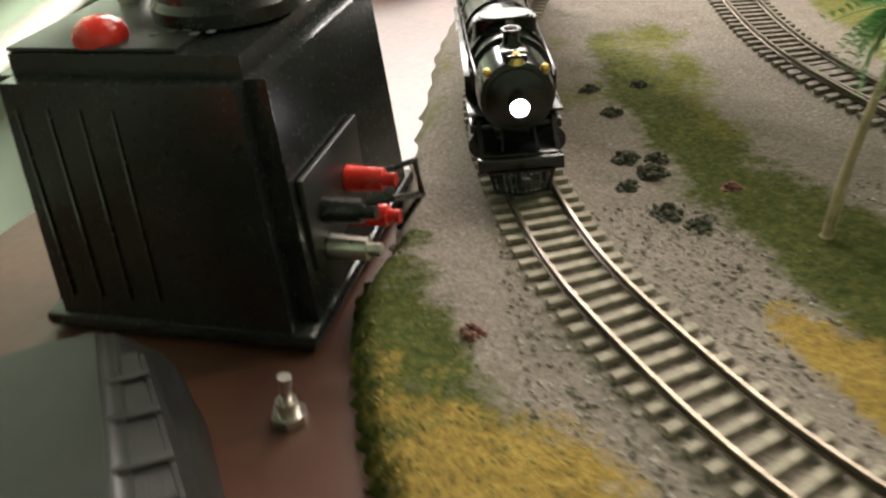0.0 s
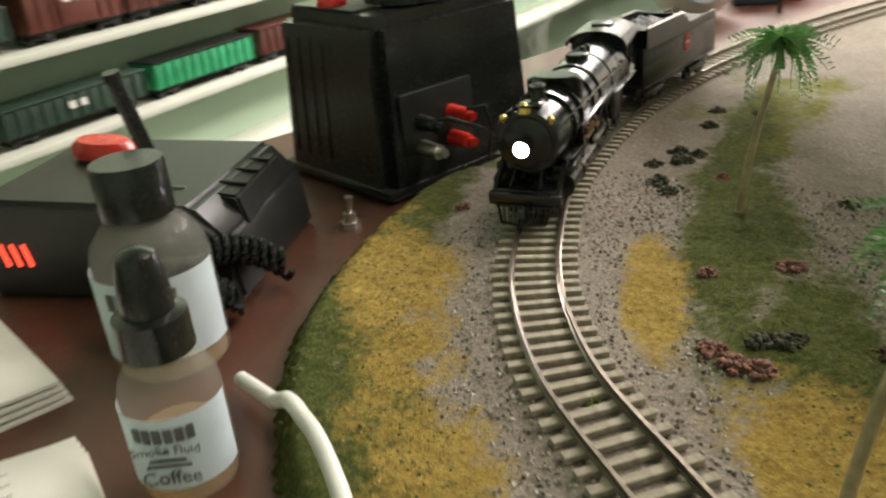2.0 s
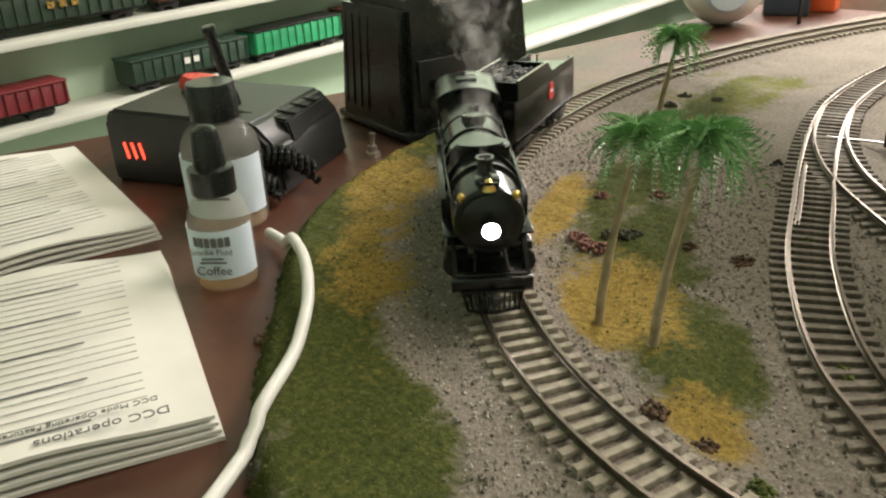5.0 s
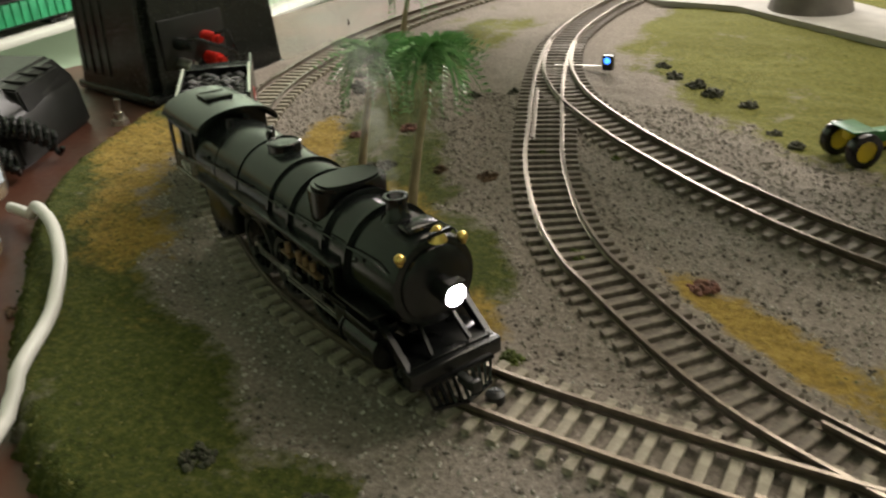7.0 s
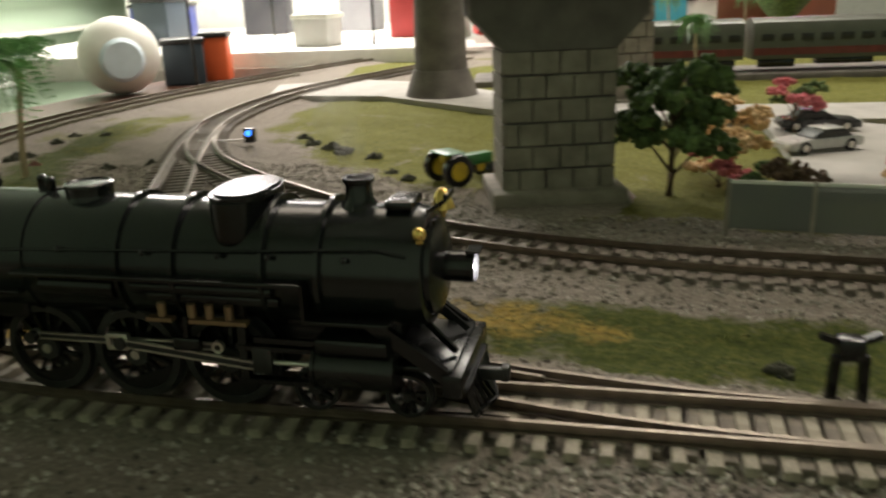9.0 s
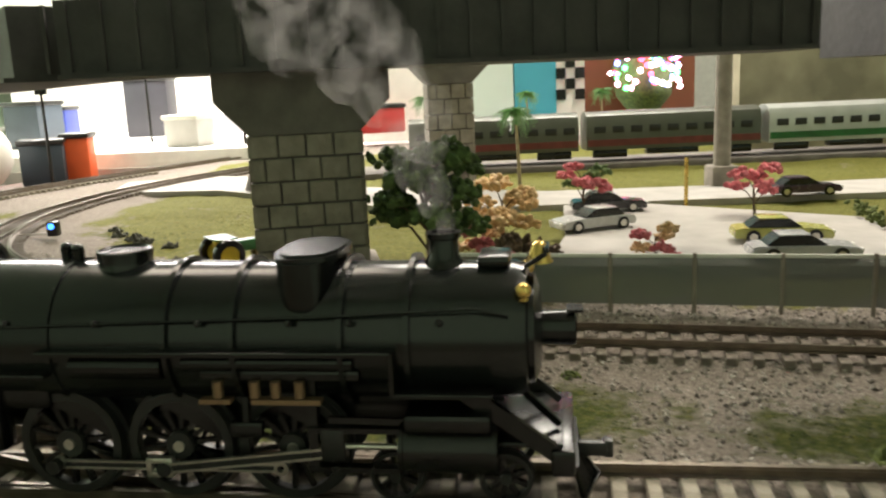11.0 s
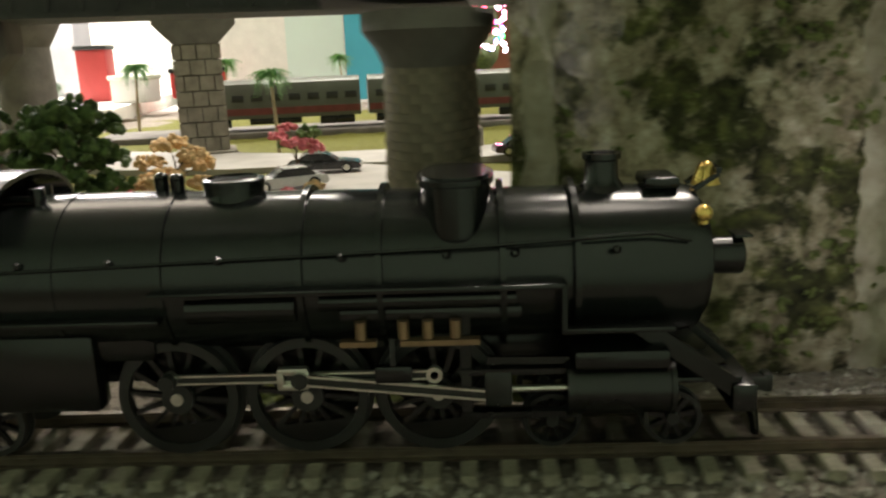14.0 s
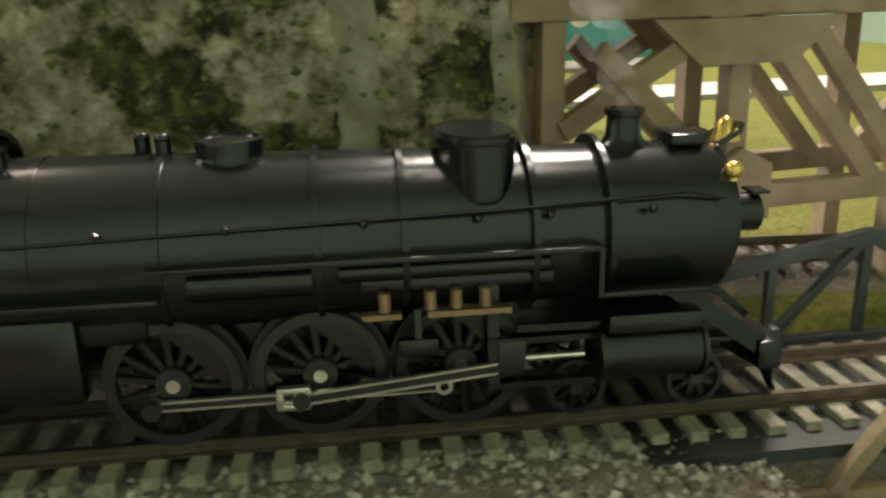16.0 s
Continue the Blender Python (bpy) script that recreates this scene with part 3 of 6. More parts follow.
add_box(bm, (0.061, 0, 0.0488), (0.006, 0.009, 0.0022), None, 0.0008)
part("feedwater_heater", bm, M_BLACK, loco)
# headlight
lampx = along_x([(0.0690, 0.0), (0.0690, 0.0032), (0.0755, 0.0034), (0.0758, 0.0030), (0.0745, 0.0028)], seg=24)
add_box(lampx, (0.0755, 0, CZ + 0.0037), (0.003, 0.0045, 0.0005))
lamp_ob = part("headlight", lampx, M_BLACK, loco)
part("lens", along_x([(0.0742, 0.0), (0.0745, 0.0018), (0.0748, 0.0026), (0.0745, 0.0028)], seg=24), M_LAMP, lamp_ob, "glowing white headlight lens")
# running boards, frame, firebox, cab
for s in (-1, 1):
    bm = bmesh.new()
    add_box(bm, (0.010, s * 0.0137, 0.0350), (0.067, 0.0052, 0.0010), None, 0.0002)
    add_box(bm, (0.0435, s * 0.0137, 0.0313), (0.0008, 0.0052, 0.0078))
    add_box(bm, (0.052, s * 0.0137, 0.0275), (0.018, 0.0052, 0.0009), None, 0.0002)
    add_box(bm, (-0.039, s * 0.0137, 0.0306), (0.034, 0.0052, 0.0009), None, 0.0002)
    part("running_board", bm, M_BLACK, loco)
    bm = bmesh.new()
    add_tube(bm, [(-0.050, s * 0.0142, 0.0392), (-0.01, s * 0.0139, 0.0402), (0.03, s * 0.0136, 0.0412), (0.058, s * 0.0130, 0.0425), (0.064, s * 0.0125, 0.041)], 0.00032, 6)
    for x in (-0.045, -0.030, -0.012, 0.008, 0.025, 0.036, 0.052):
        add_ball(bm, (x, s * 0.0138, 0.0402), 0.0008, sub=1)
    part("handrail", bm, M_BLACK, loco)
    bm = bmesh.new()
    add_cyl(bm, (-0.018, s * 0.0122, 0.0318), (0.000, s * 0.0122, 0.0318), 0.0026, seg=16)
    add_cyl(bm, (0.004, s * 0.0125, 0.0325), (0.036, s * 0.0125, 0.0325), 0.0017, seg=12)
    add_box(bm, (0.022, s * 0.012, 0.0300), (0.030, 0.002, 0.002), None, 0.0004)
    part("air_reservoir", bm, M_BLACK, loco)
    for x in (0.0105, 0.0175, 0.0215, 0.026):
        bm = bmesh.new()
        add_cyl(bm, (x, s * 0.0135, 0.0262), (x, s * 0.0135, 0.0292), 0.0010, 0.0010, 10)
        part("oil_cup", bm, M_DULL, loco)
    bm = bmesh.new()
    add_box(bm, (0.010, s * 0.0135, 0.0255), (0.006, 0.002, 0.0009))
    add_box(bm, (0.0235, s * 0.0135, 0.0255), (0.013, 0.002, 0.0009))
    part("lubricator_bar", bm, M_DULL, loco)
    bm = bmesh.new()
    add_cyl(bm, (0.0445, s * 0.0118, 0.0165), (0.0610, s * 0.0118, 0.0165), 0.0048, seg=20)
    cyl = part("cylinder", bm, M_BLACK, loco)
    part("valve_chest", add_box(bmesh.new(), (0.0528, s * 0.0118, 0.0222), (0.0155, 0.0082, 0.0034), None, 0.0008), M_BLACK, loco)
    for x in (0.0440, 0.0607):
        part("cylinder_cover", add_cyl(bmesh.new(), (x, s * 0.0118, 0.0165), (x + 0.0008, s * 0.0118, 0.0165), 0.0052, seg=20), M_BLACK, cyl)
    bm = bmesh.new()
    add_box(bm, (0.036, s * 0.0118, 0.0195), (0.019, 0.0022, 0.0010))
    add_box(bm, (0.036, s * 0.0118, 0.0118), (0.019, 0.0022, 0.0010))
    beam(bm, (0.0275, s * 0.0118, 0.0118), (0.0275, s * 0.0110, 0.031), 0.0018, 0.0018)
    beam(bm, (0.031, s * 0.0135, 0.022), (0.0445, s * 0.0128, 0.0215), 0.0008, 0.0012)
    add_box(bm, (0.0155, s * 0.0135, 0.0200), (0.0062, 0.0018, 0.0030), None, 0.0004)
    beam(bm, (0.0155, s * 0.0135, 0.0205), (0.0155, s * 0.0128, 0.0260), 0.0010, 0.0014)
    part("valve_gear", bm, M_BLACK, loco)
    bm = bmesh.new()
    add_box(bm, (-0.0515, s * 0.0085, 0.0145), (0.021, 0.0018, 0.0026), None, 0.0005)
    add_box(bm, (-0.046, s * 0.010, 0.0205), (0.022, 0.005, 0.014), None, 0.0012)
    part("trailing_frame", bm, M_BLACK, loco)
    bm = bmesh.new()
    beam(bm, (0.0600, s * 0.0045, 0.0300), (0.0725, s * 0.0060, 0.0185), 0.0009, 0.0013)
    beam(bm, (0.0560, s * 0.0128, 0.0272), (0.0730, s * 0.0128, 0.0150), 0.0016, 0.0030)
    part("front_brace", bm, M_BLACK, loco)
bm = bmesh.new()
add_box(bm, (-0.002, 0, 0.0205), (0.120, 0.0085, 0.010), None, 0.001)
add_box(bm, (-0.040, 0, 0.0265), (0.030, 0.0215, 0.010), None, 0.002)
part("frame", bm, M_BLACK, loco)
bm = bmesh.new()
add_box(bm, (0.0730, 0, 0.0145), (0.0042, 0.0290, 0.0050), None, 0.0006)
add_box(bm, (0.066, 0, 0.0172), (0.014, 0.0255, 0.0010), None, 0.0003)
part("buffer_beam", bm, M_BLACK, loco)
cow = part("cowcatcher", add_box(bmesh.new(), (0.0752, 0, 0.0122), (0.0012, 0.0225, 0.001)), M_BLACK, loco)
for k in range(11):
    y = -0.0105 + 0.0021 * k
    part("bar", beam(bmesh.new(), (0.0752, y, 0.0122), (0.0795 - abs(y) * 0.28, y * 0.86, 0.0058), 0.0008, 0.0008), M_BLACK, cow)
for s in (-1, 1):
    part("foot_bar", beam(bmesh.new(), (0.0768, s * 0.0092, 0.0058), (0.0796, 0, 0.0058), 0.0010, 0.0008), M_BLACK, cow)
bm = bmesh.new()
add_box(bm, (0.0785, 0, 0.0112), (0.006, 0.0022, 0.0028), None, 0.0005)
add_box(bm, (0.0815, 0.0006, 0.0112), (0.002, 0.0030, 0.0036), None, 0.0006)
part("coupler", bm, M_DARKGREY, loco)


def cab_outline(w, z0, z1, rise):
    pts = [(-w, z0), (-w, z1)]
    for k in range(1, 12):
        a = math.pi * (1 - k / 12)
        pts.append((w * math.cos(a), z1 + rise * math.sin(a)))
    return pts + [(w, z1), (w, z0)]


cab = part("cab", add_prism(bmesh.new(), cab_outline(0.0138, 0.0265, 0.0475, 0.0055), 0, -0.0578, -0.0562), M_BLACK, loco)
for s in (-1, 1):
    bm = bmesh.new()
    for x0, x1, z0, z1 in ((-0.080, -0.0565, 0.0265, 0.0345), (-0.080, -0.0565, 0.0448, 0.0482), (-0.080, -0.0775, 0.0345, 0.0448), (-0.0690, -0.0668, 0.0345, 0.0448), (-0.0585, -0.0565, 0.0345, 0.0448)):
        add_box(bm, ((x0 + x1) / 2, s * 0.0138, (z0 + z1) / 2), (x1 - x0, 0.0008, z1 - z0))
    side = part("cab_side", bm, M_BLACK, loco)
    text_mesh("cab_number", "412", 0.0058, M_PAPER, side, Matrix.Translation((-0.0682, s * 0.0144, 0.0285)) @ Matrix.Rotation(radians(90 if s < 0 else -90), 4, "X") @ (Matrix.Identity(4) if s < 0 else Matrix.Rotation(math.pi, 4, "Z")))
    part("cab_stripe", add_box(bmesh.new(), (-0.0682, s * 0.0143, 0.0272), (0.021, 0.0002, 0.0003)), M_PAPER, side)
roof = []
for k in range(0, 13):
    a = math.pi * (1 - k / 12)
    roof.append((0.0152 * math.cos(a), 0.0472 + 0.0068 * math.sin(a)))
inner = [(u * 0.95, v - 0.0008) for u, v in roof[::-1]]
part("cab_roof", add_prism(bmesh.new(), roof + inner, 0, -0.0815, -0.0480), M_BOILER, loco)
part("roof_hatch", add_box(bmesh.new(), (-0.066, 0, 0.0543), (0.010, 0.010, 0.0012), None, 0.0004), M_BLACK, loco)


# wheels: every axle has a left and a right wheel, keyed to roll with the distance run
def wheel(x, r, y, spokes, counter, parent, z=None):
    ob = new("wheel")
    ob.parent = parent
    c = RAIL_TOP + r if z is None else z
    ob.matrix_basis = Matrix.Translation((x, y, c))
    s = 1 if y > 0 else -1
    face = Matrix.Rotation(radians(90), 4, "X")
    bm = bmesh.new()
    add_lathe(bm, [(r * 0.84, -0.0011), (r, -0.0011), (r, 0.0011), (r * 0.84, 0.0011), (r * 0.84, -0.0011)], 40, face)
    add_lathe(bm, [(r * 0.9, -s * -0.0011), (r * 1.08, -s * -0.0011), (r * 1.08, -s * -0.0016), (r * 0.9, -s * -0.0016)], 40, face)
    part("tyre", bm, M_DARKGREY, ob)
    bm = bmesh.new()
    for k in range(spokes):
        a = 2 * math.pi * k / spokes
        beam(bm, (0.1 * r * math.cos(a), 0, 0.1 * r * math.sin(a)), (r * 0.86 * math.cos(a), 0, r * 0.86 * math.sin(a)), 0.0012, 0.0009)
    if counter:
        arc = [(r * 0.86 * math.cos(radians(a)), r * 0.86 * math.sin(radians(a))) for a in range(125, 236, 10)]
        add_prism(bm, arc, 1, -0.0008, 0.0008)
    part("spokes", bm, M_BLACK, ob)
    bm = bmesh.new()
    add_cyl(bm, (0, -0.0016, 0), (0, 0.0016, 0), r * 0.26 if counter else r * 0.22, seg=20)
    part("hub", bm, M_DARKGREY, ob)
    if counter:
        bm = bmesh.new()
        add_cyl(bm, (0, s * 0.0015, 0), (0, s * 0.0020, 0), 0.0011, seg=14)
        part("axle_end", bm, M_ROD, ob)
    return ob


CRANK = 0.0041
DRIVERS = (-0.0227, 0.0, 0.0226)
rolling = []
for s in (-1, 1):
    for x in DRIVERS:
        rolling.append((wheel(x, WHEEL_R, s * 0.0085, 14, True, loco), x, s * 0.0085, WHEEL_R, AXLE))
    for x in (0.0420, 0.0625):
        rolling.append((wheel(x, 0.0049, s * 0.0085, 9, False, loco), x, s * 0.0085, 0.0049, RAIL_TOP + 0.0049))
    rolling.append((wheel(-0.0572, 0.0064, s * 0.0085, 10, False, loco), -0.0572, s * 0.0085, 0.0064, RAIL_TOP + 0.0064))


def rod_mesh(length, eyes, w=0.0016):
    """The bright rims of a fluted rod that runs along x from the origin, with a boss at each eye."""
    bm = bmesh.new()
    for v in (-0.42, 0.42):
        add_box(bm, (length / 2, 0, v * w), (length - 0.002, 0.0008, w * 0.20))
    for x in eyes:
        add_lathe(bm, [(0.0007, -0.0006), (0.0014, -0.0006), (0.0014, 0.0006), (0.0007, 0.0006), (0.0007, -0.0006)], 18, Matrix.Translation((x, 0, 0)) @ Matrix.Rotation(radians(90), 4, "X"))
    return bm


def flute(length, w=0.0016):
    return add_box(bmesh.new(), (length / 2, 0, 0), (length - 0.002, 0.0003, w * 0.68))


MAIN_ROD = 0.0335
rods = []
for s in (-1, 1):
    cp = new("coupling_rod")
    cp.parent = loco
    part("rod", rod_mesh(0.0453, (0.0, 0.0227, 0.0453)), M_ROD, cp, "bright steel coupling rod")
    part("flute", flute(0.0453), M_DARKGREY, cp, "dark sunk flute of the rod")
    big = bmesh.new()
    for z in (-0.0014, 0.0014):
        add_box(big, (0.0214, s * 0.0004, z), (0.0052, 0.0016, 0.0011), None, 0.0002)
    for x in (0.0193, 0.0236):
        add_box(big, (x, s * 0.0004, 0), (0.0012, 0.0016, 0.0030), None, 0.0002)
    part("big_end", big, M_ROD, cp, "bright square rod bearing block")
    bm = bmesh.new()
    for x in (0.0, 0.0227):
        add_cyl(bm, (x, s * 0.0003, 0), (x, s * 0.0022, 0), 0.0014, seg=14)
    part("crank_pin", bm, M_DARKGREY, cp)
    mr = new("main_rod")
    mr.parent = loco
    part("rod", rod_mesh(MAIN_ROD, (0.0, MAIN_ROD), 0.0019), M_ROD, mr, "bright steel main rod")
    part("flute", flute(MAIN_ROD, 0.0019), M_DARKGREY, mr, "dark sunk flute of the rod")
    ch = new("crosshead")
    ch.parent = loco
    part("slide", add_box(bmesh.new(), (0, 0, 0.0015), (0.0045, 0.0026, 0.0060), None, 0.0004), M_DARKGREY, ch)
    part("piston_rod", add_cyl(bmesh.new(), (0, 0, 0.001), (0.012, 0, 0.001), 0.0006, seg=10), M_ROD, ch)
    rods.append((s, cp, mr, ch))

# ---- tender ----
tender = thing("tender", "black coal tender with a red shield emblem", "tender")
TL = 0.098
bm = bmesh.new()
add_box(bm, (0, 0, 0.0265), (TL, 0.0280, 0.0220), None, 0.0012)
body = part("tank", bm, M_BLACK, tender)
for s in (-1, 1):
    bm = bmesh.new()
    add_prism(bm, [(TL / 2 - 0.004, 0.036), (TL / 2 - 0.004, 0.0475), (0.0, 0.0475), (-0.008, 0.041), (-TL / 2 + 0.002, 0.041), (-TL / 2 + 0.002, 0.036)], 1, s * 0.0135 - 0.0005, s * 0.0135 + 0.0005)
    side = part("bunker_side", bm, M_BLACK, tender)
    part("side_rail", beam(bmesh.new(), (TL / 2 - 0.004, s * 0.0140, 0.0477), (0.0, s * 0.0140, 0.0477), 0.0007, 0.0007), M_ROD, side)
    sh = [(0.004 * math.sin(a) * (1 + 0.12 * math.cos(3 * a)), 0.0300 + 0.0052 * math.cos(a)) for a in [2 * math.pi * k / 18 for k in range(18)]]
    emb = part("emblem", add_prism(bmesh.new(), [(u - 0.006, v) for u, v in sh], 1, s * 0.0141 - 0.0002, s * 0.0141 + 0.0003), M_RED, body, "red shield emblem")
    part("emblem_bar", add_box(bmesh.new(), (-0.006, s * 0.0145, 0.0302), (0.0048, 0.0002, 0.0013)), M_PAPER, emb)
    part("stripe", add_box(bmesh.new(), (0, s * 0.0141, 0.0165), (TL - 0.004, 0.0003, 0.0006)), M_DARKGREY, body)
    part("ladder", beam(bmesh.new(), (-TL / 2 - 0.0006, s * 0.010, 0.016), (-TL / 2 - 0.0006, s * 0.010, 0.040), 0.0008, 0.0008), M_BLACK, tender)
for x in (TL / 2 - 0.004, -0.002):
    part("bulkhead", add_box(bmesh.new(), (x, 0, 0.0415), (0.001, 0.026, 0.010)), M_BLACK, tender)
bm = bmesh.new()
rng = random.Random(4)
for k in range(260):
    add_ball(bm, (rng.uniform(0.0, TL / 2 - 0.006), rng.uniform(-0.0118, 0.0118), 0.0412 + rng.uniform(0, 0.0028)), rng.uniform(0.0012, 0.0022), (1, 1, 0.8), 1)
part("coal_load", bm, M_COAL, tender, "heaped black coal")
bm = bmesh.new()
add_cyl(bm, (-0.03, 0, 0.037), (-0.03, 0, 0.0392), 0.004)
add_box(bm, (0, 0, 0.0135), (TL, 0.020, 0.004), None, 0.0005)
part("underframe", bm, M_BLACK, tender)
tender_wheels = []
for bx in (-0.030, 0.030):
    for s in (-1, 1):
        bm = bmesh.new()
        add_box(bm, (bx, s * 0.0108, 0.0105), (0.024, 0.0016, 0.0040), None, 0.0008)
        add_box(bm, (bx, s * 0.0108, 0.0085), (0.006, 0.0020, 0.0040), None, 0.0006)
        part("bogie_side", bm, M_BLACK, tender)
        for dx in (-0.009, 0.009):
            w = wheel(bx + dx, 0.0048, s * 0.0085, 8, False, tender)
            tender_wheels.append((w, bx + dx, s * 0.0085, 0.0048, RAIL_TOP + 0.0048))

# ---- smoke ----
def smoke_material():
    m = bpy.data.materials.new("thin_smoke")
    m.use_nodes = True
    nt = m.node_tree
    b = nt.nodes.new("ShaderNodeBsdfTranslucent")
    b.inputs["Color"].default_value = (0.9, 0.88, 0.85, 1)
    co = nt.nodes.new("ShaderNodeTexCoord")
    n = nt.nodes.new("ShaderNodeTexNoise")
    n.inputs["Scale"].default_value, n.inputs["Detail"].default_value = 130, 5
    nt.links.new(co.outputs["Object"], n.inputs["Vector"])
    mr = nt.nodes.new("ShaderNodeMapRange")
    mr.inputs["From Min"].default_value, mr.inputs["From Max"].default_value = 0.45, 0.75
    mr.inputs["To Min"].default_value, mr.inputs["To Max"].default_value = 0.0, 0.085
    nt.links.new(n.outputs["Fac"], mr.inputs["Value"])
    tr = nt.nodes.new("ShaderNodeBsdfTransparent")
    mix = nt.nodes.new("ShaderNodeMixShader")
    nt.links.new(mr.outputs["Result"], mix.inputs[0])
    nt.links.new(tr.outputs[0], mix.inputs[1])
    nt.links.new(b.outputs[0], mix.inputs[2])
    nt.links.new(mix.outputs[0], nt.nodes["Material Output"].inputs["Surface"])
    return m


M_SMOKE = smoke_material()
smoke = thing("smoke_plume", "thin grey smoke rising from the chimney", "smoke", kind="stuff")
rng = random.Random(8)
for k in range(13):
    u = k / 12
    bm = bmesh.new()
    add_ball(bm, (0, 0, 0), 0.0022 + 0.011 * u ** 0.9, (0.9, 0.9, 1.7), 3)
    for v in bm.verts:
        v.co += v.co.normalized() * noise.noise(v.co * 160 + Vector((k * 3.1, 0, 0))) * (0.0015 + 0.006 * u)
    ob = part("puff", bm, M_SMOKE, smoke)
    ob.location = (-0.040 * u ** 1.5 + rng.uniform(-1, 1) * 0.010 * u, rng.uniform(-1, 1) * 0.010 * u, 0.056 + 0.072 * u)
    ob.visible_shadow = False


# ---- motion along the main track ----
S_A = np.r_[0, np.cumsum(np.linalg.norm(np.diff(A, axis=0), axis=1))]


def at_s(s):
    return np.array([np.interp(s, S_A, A[:, 0]), np.interp(s, S_A, A[:, 1])])


def s_of(x, y):
    return float(S_A[np.argmin(np.hypot(A[:, 0] - x, A[:, 1] - y))])


HEAD = [(0.0, 0.062, 0.366), (1.0, 0.069, 0.316), (2.0, 0.084, 0.272), (3.0, 0.105, 0.240), (5.5, 0.210, 0.126), (6.5, 0.259, 0.101), (7.0, 0.287, 0.093), (8.0, 0.341, 0.084),
        (9.0, 0.396, 0.077), (9.5, 0.422, 0.074), (12.0, 0.556, 0.0535), (13.5, 0.6355, 0.041), (15.0, 0.713, 0.0285), (16.0, 0.767, 0.0205)]
HT = np.array([h[0] for h in HEAD])
HS = np.array([s_of(h[1], h[2]) for h in HEAD])
HEAD_FIT = np.poly1d(np.polyfit(HT, HS, 5))


def run(t):
    """Distance of the middle driving axle along the track."""
    return float(HEAD_FIT(t)) - 0.0755


def on_track(s, back, ahead):
    a, b = at_s(s - back), at_s(s + ahead)
    d = (b - a) / np.linalg.norm(b - a)
    m = a + d * back
    return pose(m[0], m[1], 0, 0, 0, math.degrees(math.atan2(d[1], d[0])))


S0, PHI0 = run(13.5), radians(119)


def motions():
    times = [round(0.2 * k, 1) for k in range(81)]
    walk(loco, [(t, on_track(run(t), 0.03, 0.04)) for t in times])
    walk(tender, [(t, on_track(run(t) - 0.134, 0.03, 0.03)) for t in times])
    walk(smoke, [(t, on_track(run(t), 0.03, 0.04) @ pose(0.0515, 0, 0)) for t in times])
    for w, x, y, r, z in rolling + tender_wheels:
        start = PHI0 if r == WHEEL_R else 0.0
        walk(w, [(t, pose(x, y, z, 0, math.degrees(start + (run(t) - S0) / r), 0)) for t in times])
    for s, cp, mr, ch in rods:
        rows = [[], [], []]
        for t in times:
            phi = PHI0 + (run(t) - S0) / WHEEL_R + (0 if s < 0 else math.pi / 2)
            px, pz = CRANK * math.cos(phi), -CRANK * math.sin(phi)
            rows[0].append((t, pose(DRIVERS[0] + px, s * 0.0112, AXLE + pz)))
            cz = AXLE + 0.0004
            lift = math.asin((cz - AXLE - pz) / MAIN_ROD)
            rows[1].append((t, pose(px, s * 0.0124, AXLE + pz, 0, -math.degrees(lift), 0)))
            rows[2].append((t, pose(px + MAIN_ROD * math.cos(lift), s * 0.0118, cz)))
        for ob, rr in zip((cp, mr, ch), rows):
            walk(ob, rr)


